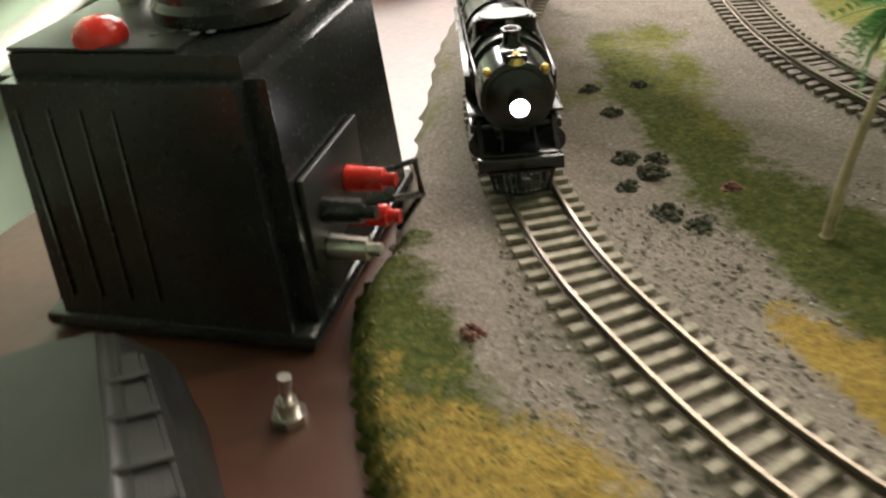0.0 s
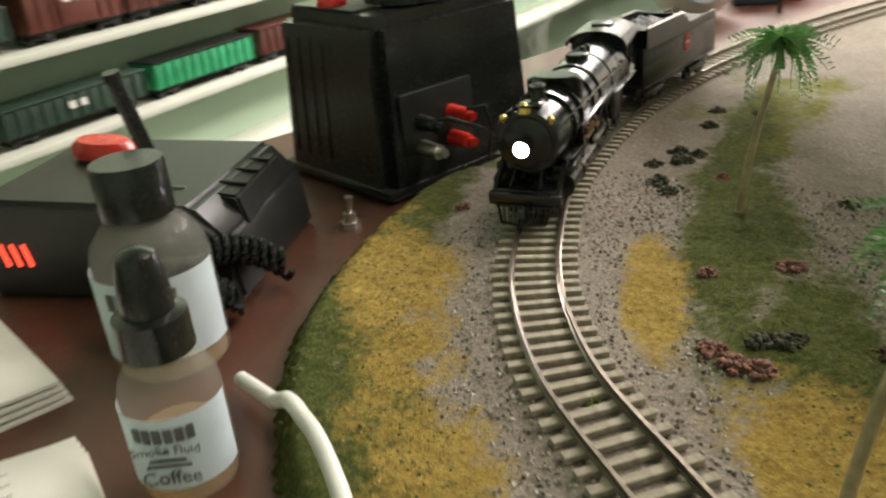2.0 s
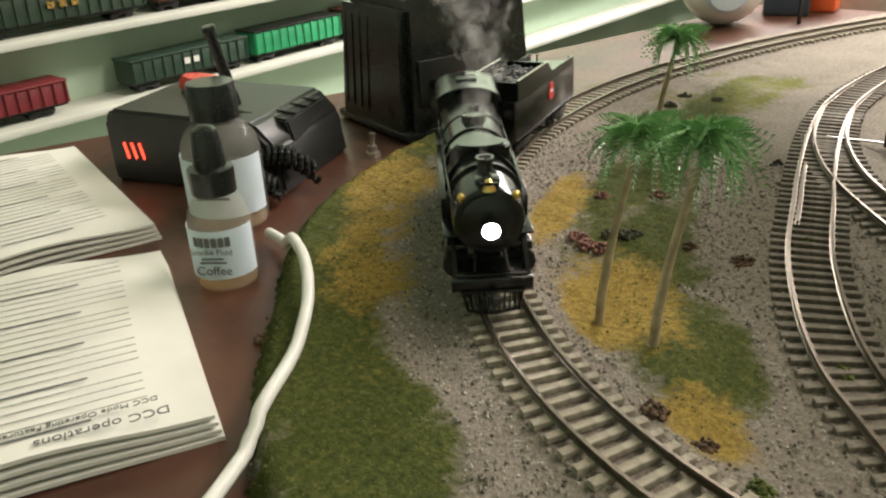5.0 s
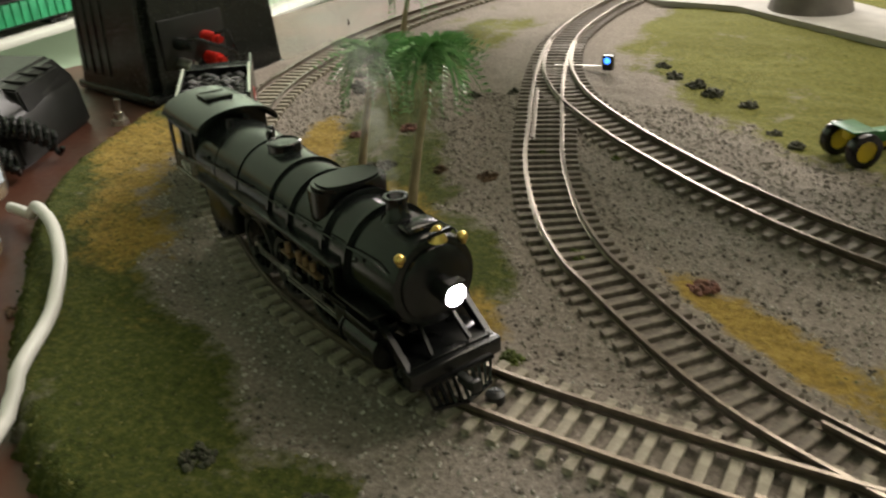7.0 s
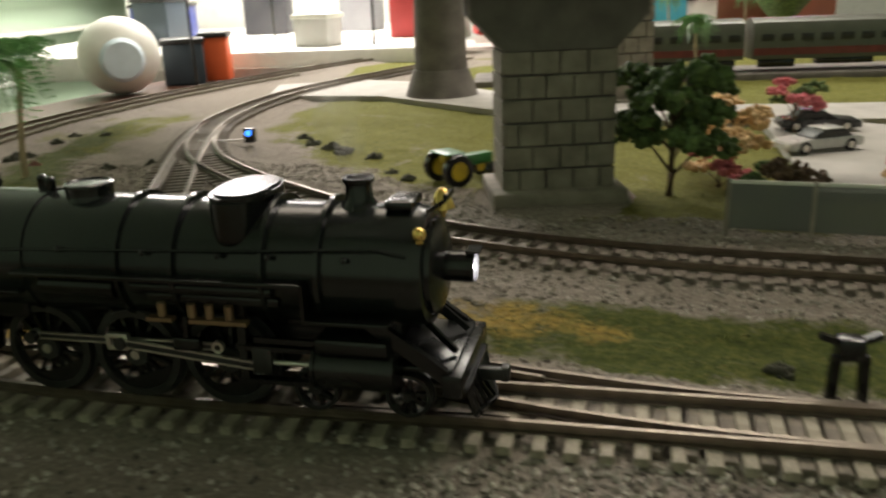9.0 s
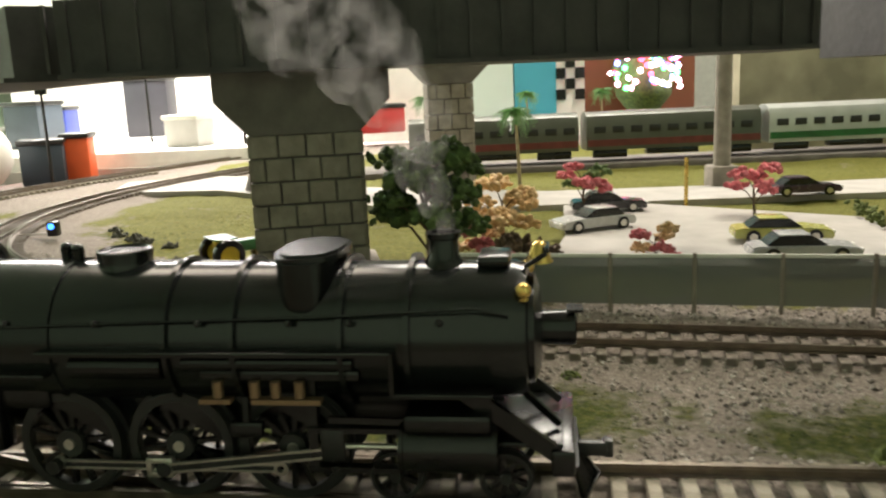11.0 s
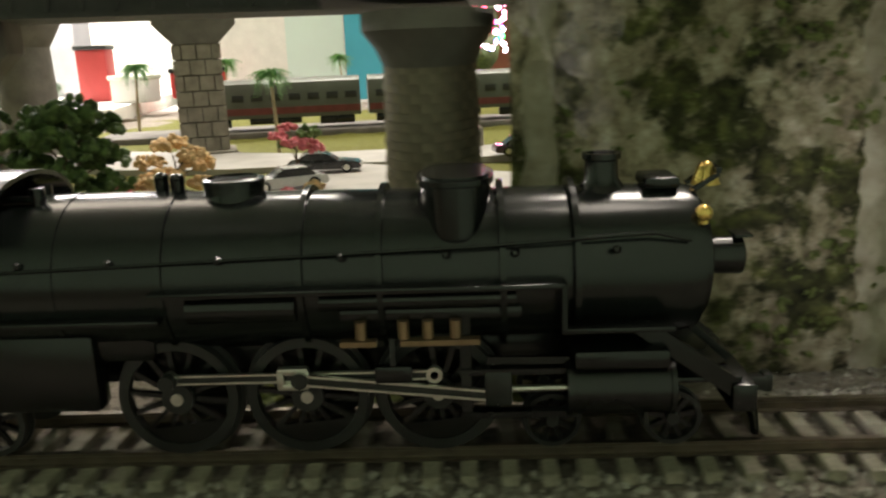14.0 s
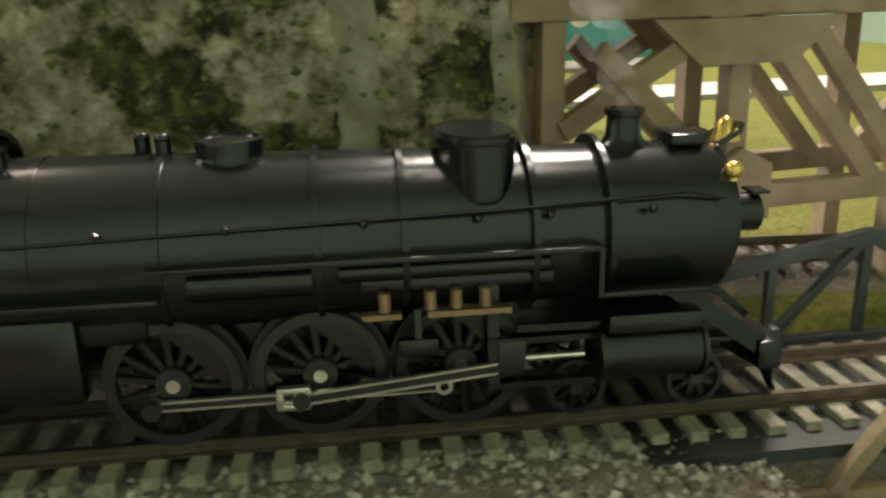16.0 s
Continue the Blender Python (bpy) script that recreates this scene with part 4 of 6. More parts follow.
# ---- control shelf: power box, throttle station, bottles, booklets, cable ----
def power_box():
    m = pose(-0.0355, 0.3715, -0.0125, 0, 0, -16.4)
    t = thing("power_box", "black plastic railway power transformer with red button", "transformer", m)
    w, d, h = 0.090, 0.106, 0.087
    bm = bmesh.new()
    r = bmesh.ops.create_cube(bm, size=1.0)
    for v in r["verts"]:
        k = 0.0 if v.co.z < 0 else -0.0045
        v.co = Vector((v.co.x * (w + 2 * k), v.co.y * (d + 2 * k), (v.co.z + 0.5) * h))
    bmesh.ops.bevel(bm, geom=list(bm.edges), offset=0.006, segments=4, affect="EDGES")
    body = part("case", bm, M_PLASTIC, t)
    part("base_rim", add_box(bmesh.new(), (0, 0, 0.004), (w + 0.0026, d + 0.0026, 0.006), None, 0.0025), M_PLASTIC, t)
    for k in range(4):
        part("side_rib", beam(bmesh.new(), (-0.033 + 0.010 * k, -d / 2 + 0.0004, 0.014), (-0.032 + 0.010 * k, -d / 2 + 0.0040, 0.074), 0.0012, 0.0010), M_PLASTIC, t)
    part("top_panel", add_box(bmesh.new(), (-0.010, -0.004, h + 0.0006), (0.052, 0.074, 0.0014), None, 0.0005), M_DARKGREY, t)
    for k in range(5):
        part("panel_mark", add_box(bmesh.new(), (0.004 + 0.004 * k, -0.030 + 0.002 * (k % 3), h + 0.0015), (0.0022, 0.0022, 0.0002)), M_INK, t)
    bm = bmesh.new()
    add_lathe(bm, [(0.0075, 0.0), (0.0075, 0.002), (0.0066, 0.0045), (0.004, 0.0062), (0.0, 0.0066)], 24, Matrix.Translation((-0.010, -0.034, h + 0.001)))
    part("push_button", bm, M_REDPL, t, "shiny red dome push button")
    bm = bmesh.new()
    add_lathe(bm, [(0.0225, 0.0), (0.0225, 0.004), (0.0205, 0.006), (0.0196, 0.022), (0.0182, 0.025), (0.0, 0.0255)], 32, Matrix.Translation((0.014, -0.004, h + 0.001)))
    part("speed_knob", bm, M_PLASTIC, t, "large black speed knob")
    bm = bmesh.new()
    beam(bm, (-0.004, -0.002, h + 0.028), (0.030, -0.002, h + 0.028), 0.006, 0.005)
    part("knob_grip", bm, M_PLASTIC, t)
    bm = bmesh.new()
    add_lathe(bm, [(0.0045, 0.0), (0.0045, 0.012), (0.003, 0.014), (0.0, 0.0142)], 20, Matrix.Translation((-0.024, 0.004, h + 0.001)))
    part("lever_post", bm, M_ROD, t)
    part("lever", beam(bmesh.new(), (-0.062, 0.004, h + 0.018), (-0.012, 0.010, h + 0.017), 0.009, 0.006), M_REDPL, t, "red plastic direction lever")
    part("terminal_panel", add_box(bmesh.new(), (w / 2 - 0.0012, -0.018, 0.036), (0.002, 0.046, 0.030), None, 0.0006), M_DARKGREY, t)
    for k, mat in enumerate((M_ROD, M_REDPL, M_PLASTIC, M_REDPL)):
        bm = bmesh.new()
        z, y = 0.023 + 0.013 * (k // 2), -0.030 + 0.020 * (k % 2)
        add_cyl(bm, (w / 2, y, z), (w / 2 + 0.012, y, z), 0.0042, 0.0036, 16)
        add_cyl(bm, (w / 2 + 0.012, y, z), (w / 2 + 0.016, y, z), 0.0022, 0.0022, 12)
        part("terminal_post", bm, mat, t)
    for s in (-1, 1):
        bm = bmesh.new()
        add_tube(bm, [(w / 2 + 0.014, -0.022 + s * 0.01, 0.040), (w / 2 + 0.022, -0.020 + s * 0.012, 0.042), (w / 2 + 0.022, -0.004, 0.028), (w / 2 + 0.010, 0.004, 0.010)], 0.0011, 8)
        part("wire", bm, M_PLASTIC, t)


power_box()


def throttle_station():
    m = pose(-0.074, 0.227, -0.0125, 0, 0, 20) @ Matrix.Diagonal((0.88, 0.95, 0.95, 1))
    t = thing("command_station", "dark grey digital throttle station with red digits", "control box", m)
    bm = bmesh.new()
    add_prism(bm, [(-0.066, 0.0), (-0.066, 0.038), (-0.060, 0.046), (0.046, 0.042), (0.060, 0.028), (0.064, 0.0)], 1, -0.045, 0.040)
    bmesh.ops.bevel(bm, geom=list(bm.edges), offset=0.0025, segments=3, affect="EDGES")
    part("case", bm, M_DARKGREY, t)
    for k in range(3):
        part("display_digit", beam(bmesh.new(), (-0.050 + 0.006 * k, -0.0455, 0.016), (-0.052 + 0.006 * k, -0.0455, 0.026), 0.0010, 0.0012), M_LED, t, "glowing red display digit")
    hs = new("handset")
    hs.parent = t
    hs.matrix_basis = pose(0.020, 0.002, 0.025, 0, 6, 4)
    bm = bmesh.new()
    add_box(bm, (0, 0, 0.004), (0.074, 0.050, 0.020), None, 0.005)
    part("body", bm, M_HANDSET, hs)
    bm = bmesh.new()
    add_prism(bm, [(0.012, 0.006), (0.017, 0.018), (0.034, 0.017), (0.039, 0.004), (0.036, -0.004), (0.012, -0.004)], 1, -0.028, 0.026)
    bmesh.ops.bevel(bm, geom=list(bm.edges), offset=0.0012, segments=2, affect="EDGES")
    head = part("head", bm, M_HANDSET, hs, "ridged black end of the handset")
    for y in (-0.016, 0.000, 0.014):
        part("ridge", add_box(bmesh.new(), (0.0255, y, 0.0180), (0.018, 0.0022, 0.0016), None, 0.0005), M_HANDSET, head)
    part("bracket", add_box(bmesh.new(), (-0.004, -0.027, 0.012), (0.030, 0.006, 0.014), None, 0.002), M_PLASTIC, hs)
    for k in range(10):
        part("key", add_box(bmesh.new(), (-0.028 + 0.009 * (k % 5), -0.008 + 0.014 * (k // 5), 0.0150), (0.006, 0.009, 0.003), None, 0.0008), M_PLASTIC, hs)
    bm = bmesh.new()
    add_lathe(bm, [(0.0125, 0.0), (0.0125, 0.004), (0.010, 0.0075), (0.0, 0.0082)], 24, Matrix.Translation((-0.050, 0.012, 0.016)) @ Matrix.Diagonal((1.3, 0.8, 1, 1)))
    part("thumb_wheel", bm, M_REDPL, hs, "red thumb wheel")
    bm = bmesh.new()
    add_cyl(bm, (-0.004, -0.022, 0.020), (-0.014, -0.030, 0.064), 0.0038, 0.0034, 14)
    add_cyl(bm, (-0.014, -0.030, 0.064), (-0.0145, -0.0305, 0.067), 0.0042, 0.0038, 14)
    part("antenna", bm, M_PLASTIC, hs, "stubby black antenna")


throttle_station()


def coil(name, p0, p1, label, turns=16):
    t = thing(name, label, "cord")
    pts = []
    p0, p1 = Vector(p0), Vector(p1)
    d = p1 - p0
    side = d.cross(Vector((0, 0, 1))).normalized()
    up = side.cross(d).normalized()
    for k in range(turns * 12 + 1):
        u = k / (turns * 12)
        a = 2 * math.pi * turns * u
        sag = Vector((0, 0, 0.010 * math.sin(math.pi * u)))
        pts.append(p0 + d * u + sag + 0.0052 * (math.cos(a) * side + math.sin(a) * up))
    part("coil", add_tube(bmesh.new(), pts, 0.0014, 6), M_PLASTIC, t)
    part("plug", add_box(bmesh.new(), tuple(p0 + Vector((0.004, 0, 0.004))), (0.016, 0.012, 0.013), None, 0.002), M_PLASTIC, t)


coil("coiled_cord", (-0.028, 0.168, -0.005), (0.002, 0.196, -0.004), "black coiled handset cord on the shelf")
coil("coiled_cord", (-0.020, 0.190, 0.004), (0.000, 0.225, -0.004), "black coiled handset cord on the shelf", 12)


def bottle(name, x, y, r, h, neck, cap_r, cap_h, label, dropper):
    t = thing(name, label, "bottle", pose(x, y, -0.0125, 0, 0, 10))
    bm = bmesh.new()
    add_lathe(bm, [(0.0, 0.0006), (r * 0.92, 0.0006), (r, 0.003), (r, h * 0.68), (r * 0.93, h * 0.78), (r * 0.72, h * 0.88), (neck, h * 0.94), (neck, h)], 40)
    part("shell", bm, M_BOTTLE, t)
    fl = h * (0.36 if dropper else 0.30)
    bm = bmesh.new()
    add_lathe(bm, [(0.0, 0.0015), (r * 0.92, 0.0015), (r * 0.94, 0.004), (r * 0.94, fl), (0.0, fl)], 40)
    part("fluid", bm, M_FLUID, t)
    bm = bmesh.new()
    n = 20
    z0, z1 = h * 0.16, h * 0.66
    vs = [[bm.verts.new(((r + 0.0004) * math.cos(a), (r + 0.0004) * math.sin(a), z)) for z in (z0, z1)] for a in [radians(-150 + 170 * k / n) for k in range(n + 1)]]
    for a, b in zip(vs[:-1], vs[1:]):
        bm.faces.new((a[0], b[0], b[1], a[1]))
    lab = part("label", bm, M_LABEL, t, "pale blue paper label")
    mid = radians(-65)

    def words(txt, size, zz, shift=0.0):
        a = mid + shift
        return text_mesh("label_text", txt, size, M_INK, lab, Matrix.Translation(((r + 0.0009) * math.cos(a), (r + 0.0009) * math.sin(a), zz)) @ Matrix.Rotation(a + math.pi / 2, 4, "Z") @ Matrix.Rotation(radians(90), 4, "X"))
    if dropper:
        words("Smoke Fluid", r * 0.27, h * 0.43)
        words("Coffee", r * 0.42, h * 0.22)
    bars = [(0.15, 0.30, 0.55, da) for da in (-0.50, -0.30, -0.10, 0.10, 0.30, 0.50)] + [(0.7, 0.06, 0.385, 0.0), (0.85, 0.06, 0.345, 0.0)]
    for w, tall, zz, da in bars:
        a = mid + da
        part("label_bar", add_box(bmesh.new(), (0, 0, 0), (r * w, 0.0003, r * tall), Matrix.Translation(((r + 0.0008) * math.cos(a), (r + 0.0008) * math.sin(a), h * zz)) @ Matrix.Rotation(a + math.pi / 2, 4, "Z")), M_INK, lab)
    bm = bmesh.new()
    if dropper:
        add_lathe(bm, [(cap_r, h - 0.002), (cap_r, h + cap_h), (cap_r * 0.72, h + cap_h * 1.1), (cap_r * 0.72, h + cap_h * 1.2), (cap_r * 0.66, h + cap_h * 2.2), (cap_r * 0.52, h + cap_h * 2.9), (cap_r * 0.25, h + cap_h * 3.1), (0.0, h + cap_h * 3.12)], 32)
    else:
        add_lathe(bm, [(cap_r, h - 0.003), (cap_r, h + cap_h * 0.92), (cap_r * 0.95, h + cap_h), (0.0, h + cap_h)], 36)
    part("cap", bm, M_PLASTIC, t, "black screw cap")


bottle("smoke_fluid_bottle", -0.003, 0.167, 0.0195, 0.058, 0.0090, 0.0118, 0.0145, "large clear plastic bottle with black screw cap", False)
bottle("dropper_bottle", 0.051, 0.124, 0.0135, 0.044, 0.0085, 0.0095, 0.0085, "small clear dropper bottle with rubber bulb cap", True)


def booklet(corner, w, d, thick, turn, label, lines, heading):
    t = thing("instruction_booklet", label, "booklet", pose(corner[0], corner[1], -0.0125, 0, 0, turn))
    for k in range(4):
        z = thick * k / 4
        bm = bmesh.new()
        n = 14
        a = []
        for i in range(n + 1):
            u = i / n
            lift = 0.0035 * math.sin(u * math.pi) ** 2 * (k + 1) / 4 + 0.0008 * k
            a.append((u * w - 0.0006 * k, z + lift))
        outline = a + [(u, v + thick / 4 - 0.0003) for u, v in a[::-1]]
        add_prism(bm, outline, 1, 0.0005 * k, d - 0.0006 * k)
        part("page", bm, M_PAPER, t)
    top = thick + 0.0052
    for k in range(lines):
        wide = (0.30 if k % 5 == 0 else 0.62) * w
        y = d * (0.08 + 0.86 * k / lines)
        part("text_line", add_box(bmesh.new(), (w * 0.50, y, top + 0.0008), (wide, 0.0004 if k % 5 else 0.0009, 0.0002)), M_PRINT if k % 5 else M_INK, t)
    if heading:
        text_mesh("heading", "DCC operations", 0.0058, M_INK, t, pose(w * 0.68, d * 0.055, top + 0.0010, 0, 0, 180))
        text_mesh("subheading", "DCC Mode Operating Features", 0.0036, M_INK, t, pose(w * 0.62, d * 0.105, top + 0.0010, 0, 0, 180))


booklet((-0.043, 0.032), 0.105, 0.170, 0.006, 74.3, "open white instruction booklet with rows of tables", 26, False)
booklet((0.095, -0.041), 0.105, 0.142, 0.007, 63.4, "folded white instruction booklet with printed headings", 24, True)

cable = thing("white_cable", "thick white cable lying over the shelf edge", "cable")
cp = smooth_path([(0.036, 0.160), (0.062, 0.150), (0.090, 0.135), (0.114, 0.116), (0.133, 0.094), (0.149, 0.068), (0.160, 0.046), (0.172, 0.018), (0.182, -0.02)], 0.004)
part("sheath", add_tube(bmesh.new(), [(x, y, max(-0.010, ground_z(x, y)) + 0.0032 + 0.006 * math.sin(min(1, i / 30) * math.pi)) for i, (x, y) in enumerate(cp)], 0.0024, 12), M_CABLE, cable)

tg = thing("toggle_switch", "small chrome toggle switch on the brown shelf", "switch", pose(-0.012, 0.281, -0.0125))
bm = bmesh.new()
add_cyl(bm, (0, 0, 0), (0, 0, 0.003), 0.005, seg=6)
add_cyl(bm, (0, 0, 0.003), (0, 0, 0.007), 0.003)
part("collar", bm, M_ROD, tg)
part("stick", add_cyl(bmesh.new(), (0, 0, 0.006), (0.001, 0, 0.015), 0.0012, 0.0019), M_ROD, tg)


# ---- rolling stock on the wall shelves ----
def rolling_stock(y, z, length, high, colour, kind, bars, label):
    mat = material("car_" + kind, colour, 0.55, 0, 0.2, 60, 0.08)
    t = thing("freight_car", label, "model wagon", pose(WALL_X + 0.03, y, z), "freight cars on the wall shelves")
    body = part("body", add_box(bmesh.new(), (0, 0, 0.010 + high / 2), (0.031, length, high), None, 0.0008), mat, t)
    n = int(length / 0.011)
    for k in range(n + 1):
        part("rib", add_box(bmesh.new(), (0.0160, -length / 2 + 0.002 + k * (length - 0.004) / n, 0.010 + high / 2), (0.0016, 0.0012, high * 0.96)), mat, body)
    part("top_rail", add_box(bmesh.new(), (0, 0, 0.010 + high), (0.034, length + 0.001, 0.0018), None, 0.0004), mat if kind != "green_hopper" else M_DARKGREY, t)
    part("sill", add_box(bmesh.new(), (0, 0, 0.0092), (0.026, length * 0.98, 0.003)), M_DARKGREY, t)
    if kind in ("boxcar", "yellow"):
        part("sliding_door", add_box(bmesh.new(), (0.0166, 0, 0.010 + high / 2), (0.0012, 0.034, high * 0.92), None, 0.0003), mat, body)
    for k in range(bars):
        part("lettering_bar", add_box(bmesh.new(), (0.0172, -0.008 + 0.011 * k, 0.010 + high * 0.55), (0.0004, 0.0065, 0.0060)), M_BRASS if kind == "gondola" else M_PAPER, body)
    for s in (-1, 1):
        bg = part("bogie", add_box(bmesh.new(), (0.0085, s * length * 0.36, 0.0058), (0.003, 0.022, 0.004), None, 0.0006), M_BLACK, t)
        for dy in (-0.008, 0.008):
            bm = bmesh.new()
            add_cyl(bm, (-0.008, s * length * 0.36 + dy, 0.005), (0.008, s * length * 0.36 + dy, 0.005), 0.0048, seg=14)
            part("wheelset", bm, M_BLACK, bg)


for y, z, ln, hi, col, kd, bars, lab in (
        (0.30, 0.030, 0.170, 0.024, (0.022, 0.045, 0.026), "gondola", 3, "dark green gondola with yellow letters on a shelf"),
        (0.445, 0.030, 0.092, 0.040, (0.13, 0.035, 0.022), "boxcar", 2, "oxide brown boxcar on a shelf"),
        (0.548, 0.030, 0.105, 0.040, (0.12, 0.04, 0.027), "boxcar", 2, "oxide brown boxcar on a shelf"),
        (0.665, 0.030, 0.110, 0.040, (0.52, 0.30, 0.045), "yellow", 0, "yellow wooden boxcar on a shelf"),
        (0.785, 0.030, 0.110, 0.040, (0.50, 0.31, 0.06), "yellow", 0, "yellow wooden boxcar on a shelf"),
        (0.91, 0.030, 0.12, 0.040, (0.35, 0.05, 0.03), "boxcar", 1, "red boxcar on a shelf"),
        (0.20, -0.042, 0.180, 0.020, (0.17, 0.018, 0.022), "gondola_red", 2, "dark red gondola with white letters on a shelf"),
        (0.425, -0.042, 0.140, 0.022, (0.025, 0.055, 0.035), "gondola_dark", 2, "dark green gondola with grey load on a shelf"),
        (0.570, -0.042, 0.130, 0.024, (0.03, 0.33, 0.14), "green_hopper", 0, "bright green hopper wagon on a shelf"),
        (0.71, -0.042, 0.13, 0.026, (0.10, 0.03, 0.022), "boxcar", 0, "brown open wagon on a shelf"),
        (0.18, 0.105, 0.17, 0.036, (0.45, 0.27, 0.04), "yellow", 2, "yellow boxcar on a shelf"),
        (0.37, 0.105, 0.17, 0.036, (0.30, 0.16, 0.03), "yellow", 2, "ochre boxcar on a shelf")):
    rolling_stock(y, z, ln, hi, col, kd, bars, lab)


# ---- palms ----
def frond_mesh(seed):
    rng = random.Random(seed)
    bm = bmesh.new()
    n = 18
    length = 0.0245
    pts = []
    for i in range(n + 1):
        u = i / n
        pts.append(Vector((length * (0.92 * u - 0.40 * u * u), 0, length * (0.80 * u - 1.75 * u * u))))
    add_tube(bm, pts, lambda u: 0.00055 * (1 - 0.75 * u), 5)
    for i in range(2, n + 1):
        u = i / n
        lw = 0.0070 * math.sin(math.pi * min(1, 0.22 + 0.72 * u)) * rng.uniform(0.85, 1.1)
        for s in (-1, 1):
            p = pts[i]
            q = p + Vector((0.0042 * rng.uniform(0.8, 1.2), s * lw * 0.80, -lw * rng.uniform(0.35, 0.75)))
            mid = (p + q) / 2 + Vector((0, 0, 0.0007))
            w = Vector((0.00088, 0, 0.0))
            a, b = bm.verts.new(p - w * 0.6), bm.verts.new(p + w * 0.6)
            c, d = bm.verts.new(mid + w), bm.verts.new(mid - w)
            e = bm.verts.new(q)
            bm.faces.new((a, b, c, d))
            bm.faces.new((d, c, e))
    return finish(bm, "frond", M_FROND)


FRONDS = [frond_mesh(k) for k in range(4)]


def palm(x, y, h, lean, turn, size, label, seed):
    rng = random.Random(seed)
    t = thing("palm_tree", label, "palm tree", pose(x, y, ground_z(x, y) - 0.001, 0, 0, turn), "palms on the layout")
    pts = [Vector((lean * (k / 14) ** 1.6, 0, h * k / 14)) for k in range(15)]
    bm = bmesh.new()
    add_tube(bm, pts, lambda u: 0.0023 * size * (1 - 0.40 * u) * (1 + 0.06 * math.sin(u * 90)), 10)
    add_ball(bm, pts[0], 0.0033 * size, (1, 1, 0.6))
    part("trunk", bm, M_TRUNK, t)
    part("crown_shaft", add_cyl(bmesh.new(), pts[-1] - Vector((0, 0, 0.004)), pts[-1] + Vector((0, 0, 0.005)), 0.0028 * size, 0.0012 * size, 10), M_FROND, t)
    for k in range(27):
        ob = new("frond", FRONDS[k % 4])
        ob.parent = t
        tier = k % 3
        ob.matrix_basis = Matrix.Translation(pts[-1] + Vector((0, 0, 0.003))) @ pose(0, 0, 0, 0, (-62, -34, -4)[tier] + rng.uniform(-8, 8), k * 137.5 + rng.uniform(-12, 12)) @ Matrix.Diagonal((size * rng.uniform(0.80, 1.0),) * 3 + (1,))




palm(0.209, 0.169, 0.069, 0.011, 8, 0.74, "green model palm with a slim tan trunk", 1)
palm(0.234, 0.161, 0.069, 0.011, 14, 0.78, "tall green model palm with a slim tan trunk", 2)
palm(0.150, 0.327, 0.062, 0.010, 0, 0.76, "leaning green model palm on the turf", 3)
for x, y, h in ((0.545, 0.55, 0.055), (0.40, 0.74, 0.06), (0.47, 0.86, 0.06), (0.355, 0.62, 0.05), (0.60, 0.95, 0.06), (0.70, 1.0, 0.06)):
    palm(x, y, h, 0.003, x * 900, 0.7, "small distant model palm by the road", int(x * 100))


# ---- shrubs and tufts ----
def clump(bm, c, r, n, rng, flat=0.6):
    for k in range(n):
        a, b = rng.uniform(0, 6.28), rng.uniform(0, 1) ** 0.6
        p = Vector((c[0] + r * b * math.cos(a), c[1] + r * b * math.sin(a), c[2] + r * flat * rng.uniform(0, 1) * (1.1 - b * 0.7)))
        vs = add_ball(bm, (0, 0, 0), r * rng.uniform(0.13, 0.30), (1, 1, 1), 1)
        q = Euler((rng.uniform(0, 3), rng.uniform(0, 3), 0)).to_matrix().to_4x4() @ Matrix.Diagonal((rng.uniform(0.6, 1.5), rng.uniform(0.6, 1.3), rng.uniform(0.5, 1.3), 1))
        bmesh.ops.transform(bm, matrix=Matrix.Translation(p) @ q, verts=vs)


def shrub(x, y, r, mat, label, seed):
    ob = part("shrub", bmesh.new(), mat)
    bm = bmesh.new()
    clump(bm, (0, 0, -0.0006), r * 0.9, 60, random.Random(seed), 0.75)
    me = finish(bm, "shrub", mat)
    ob.data = me
    ob.location = (x, y, ground_z(x, y))
    tagged(ob, label, "shrub", "shrubs on the layout")


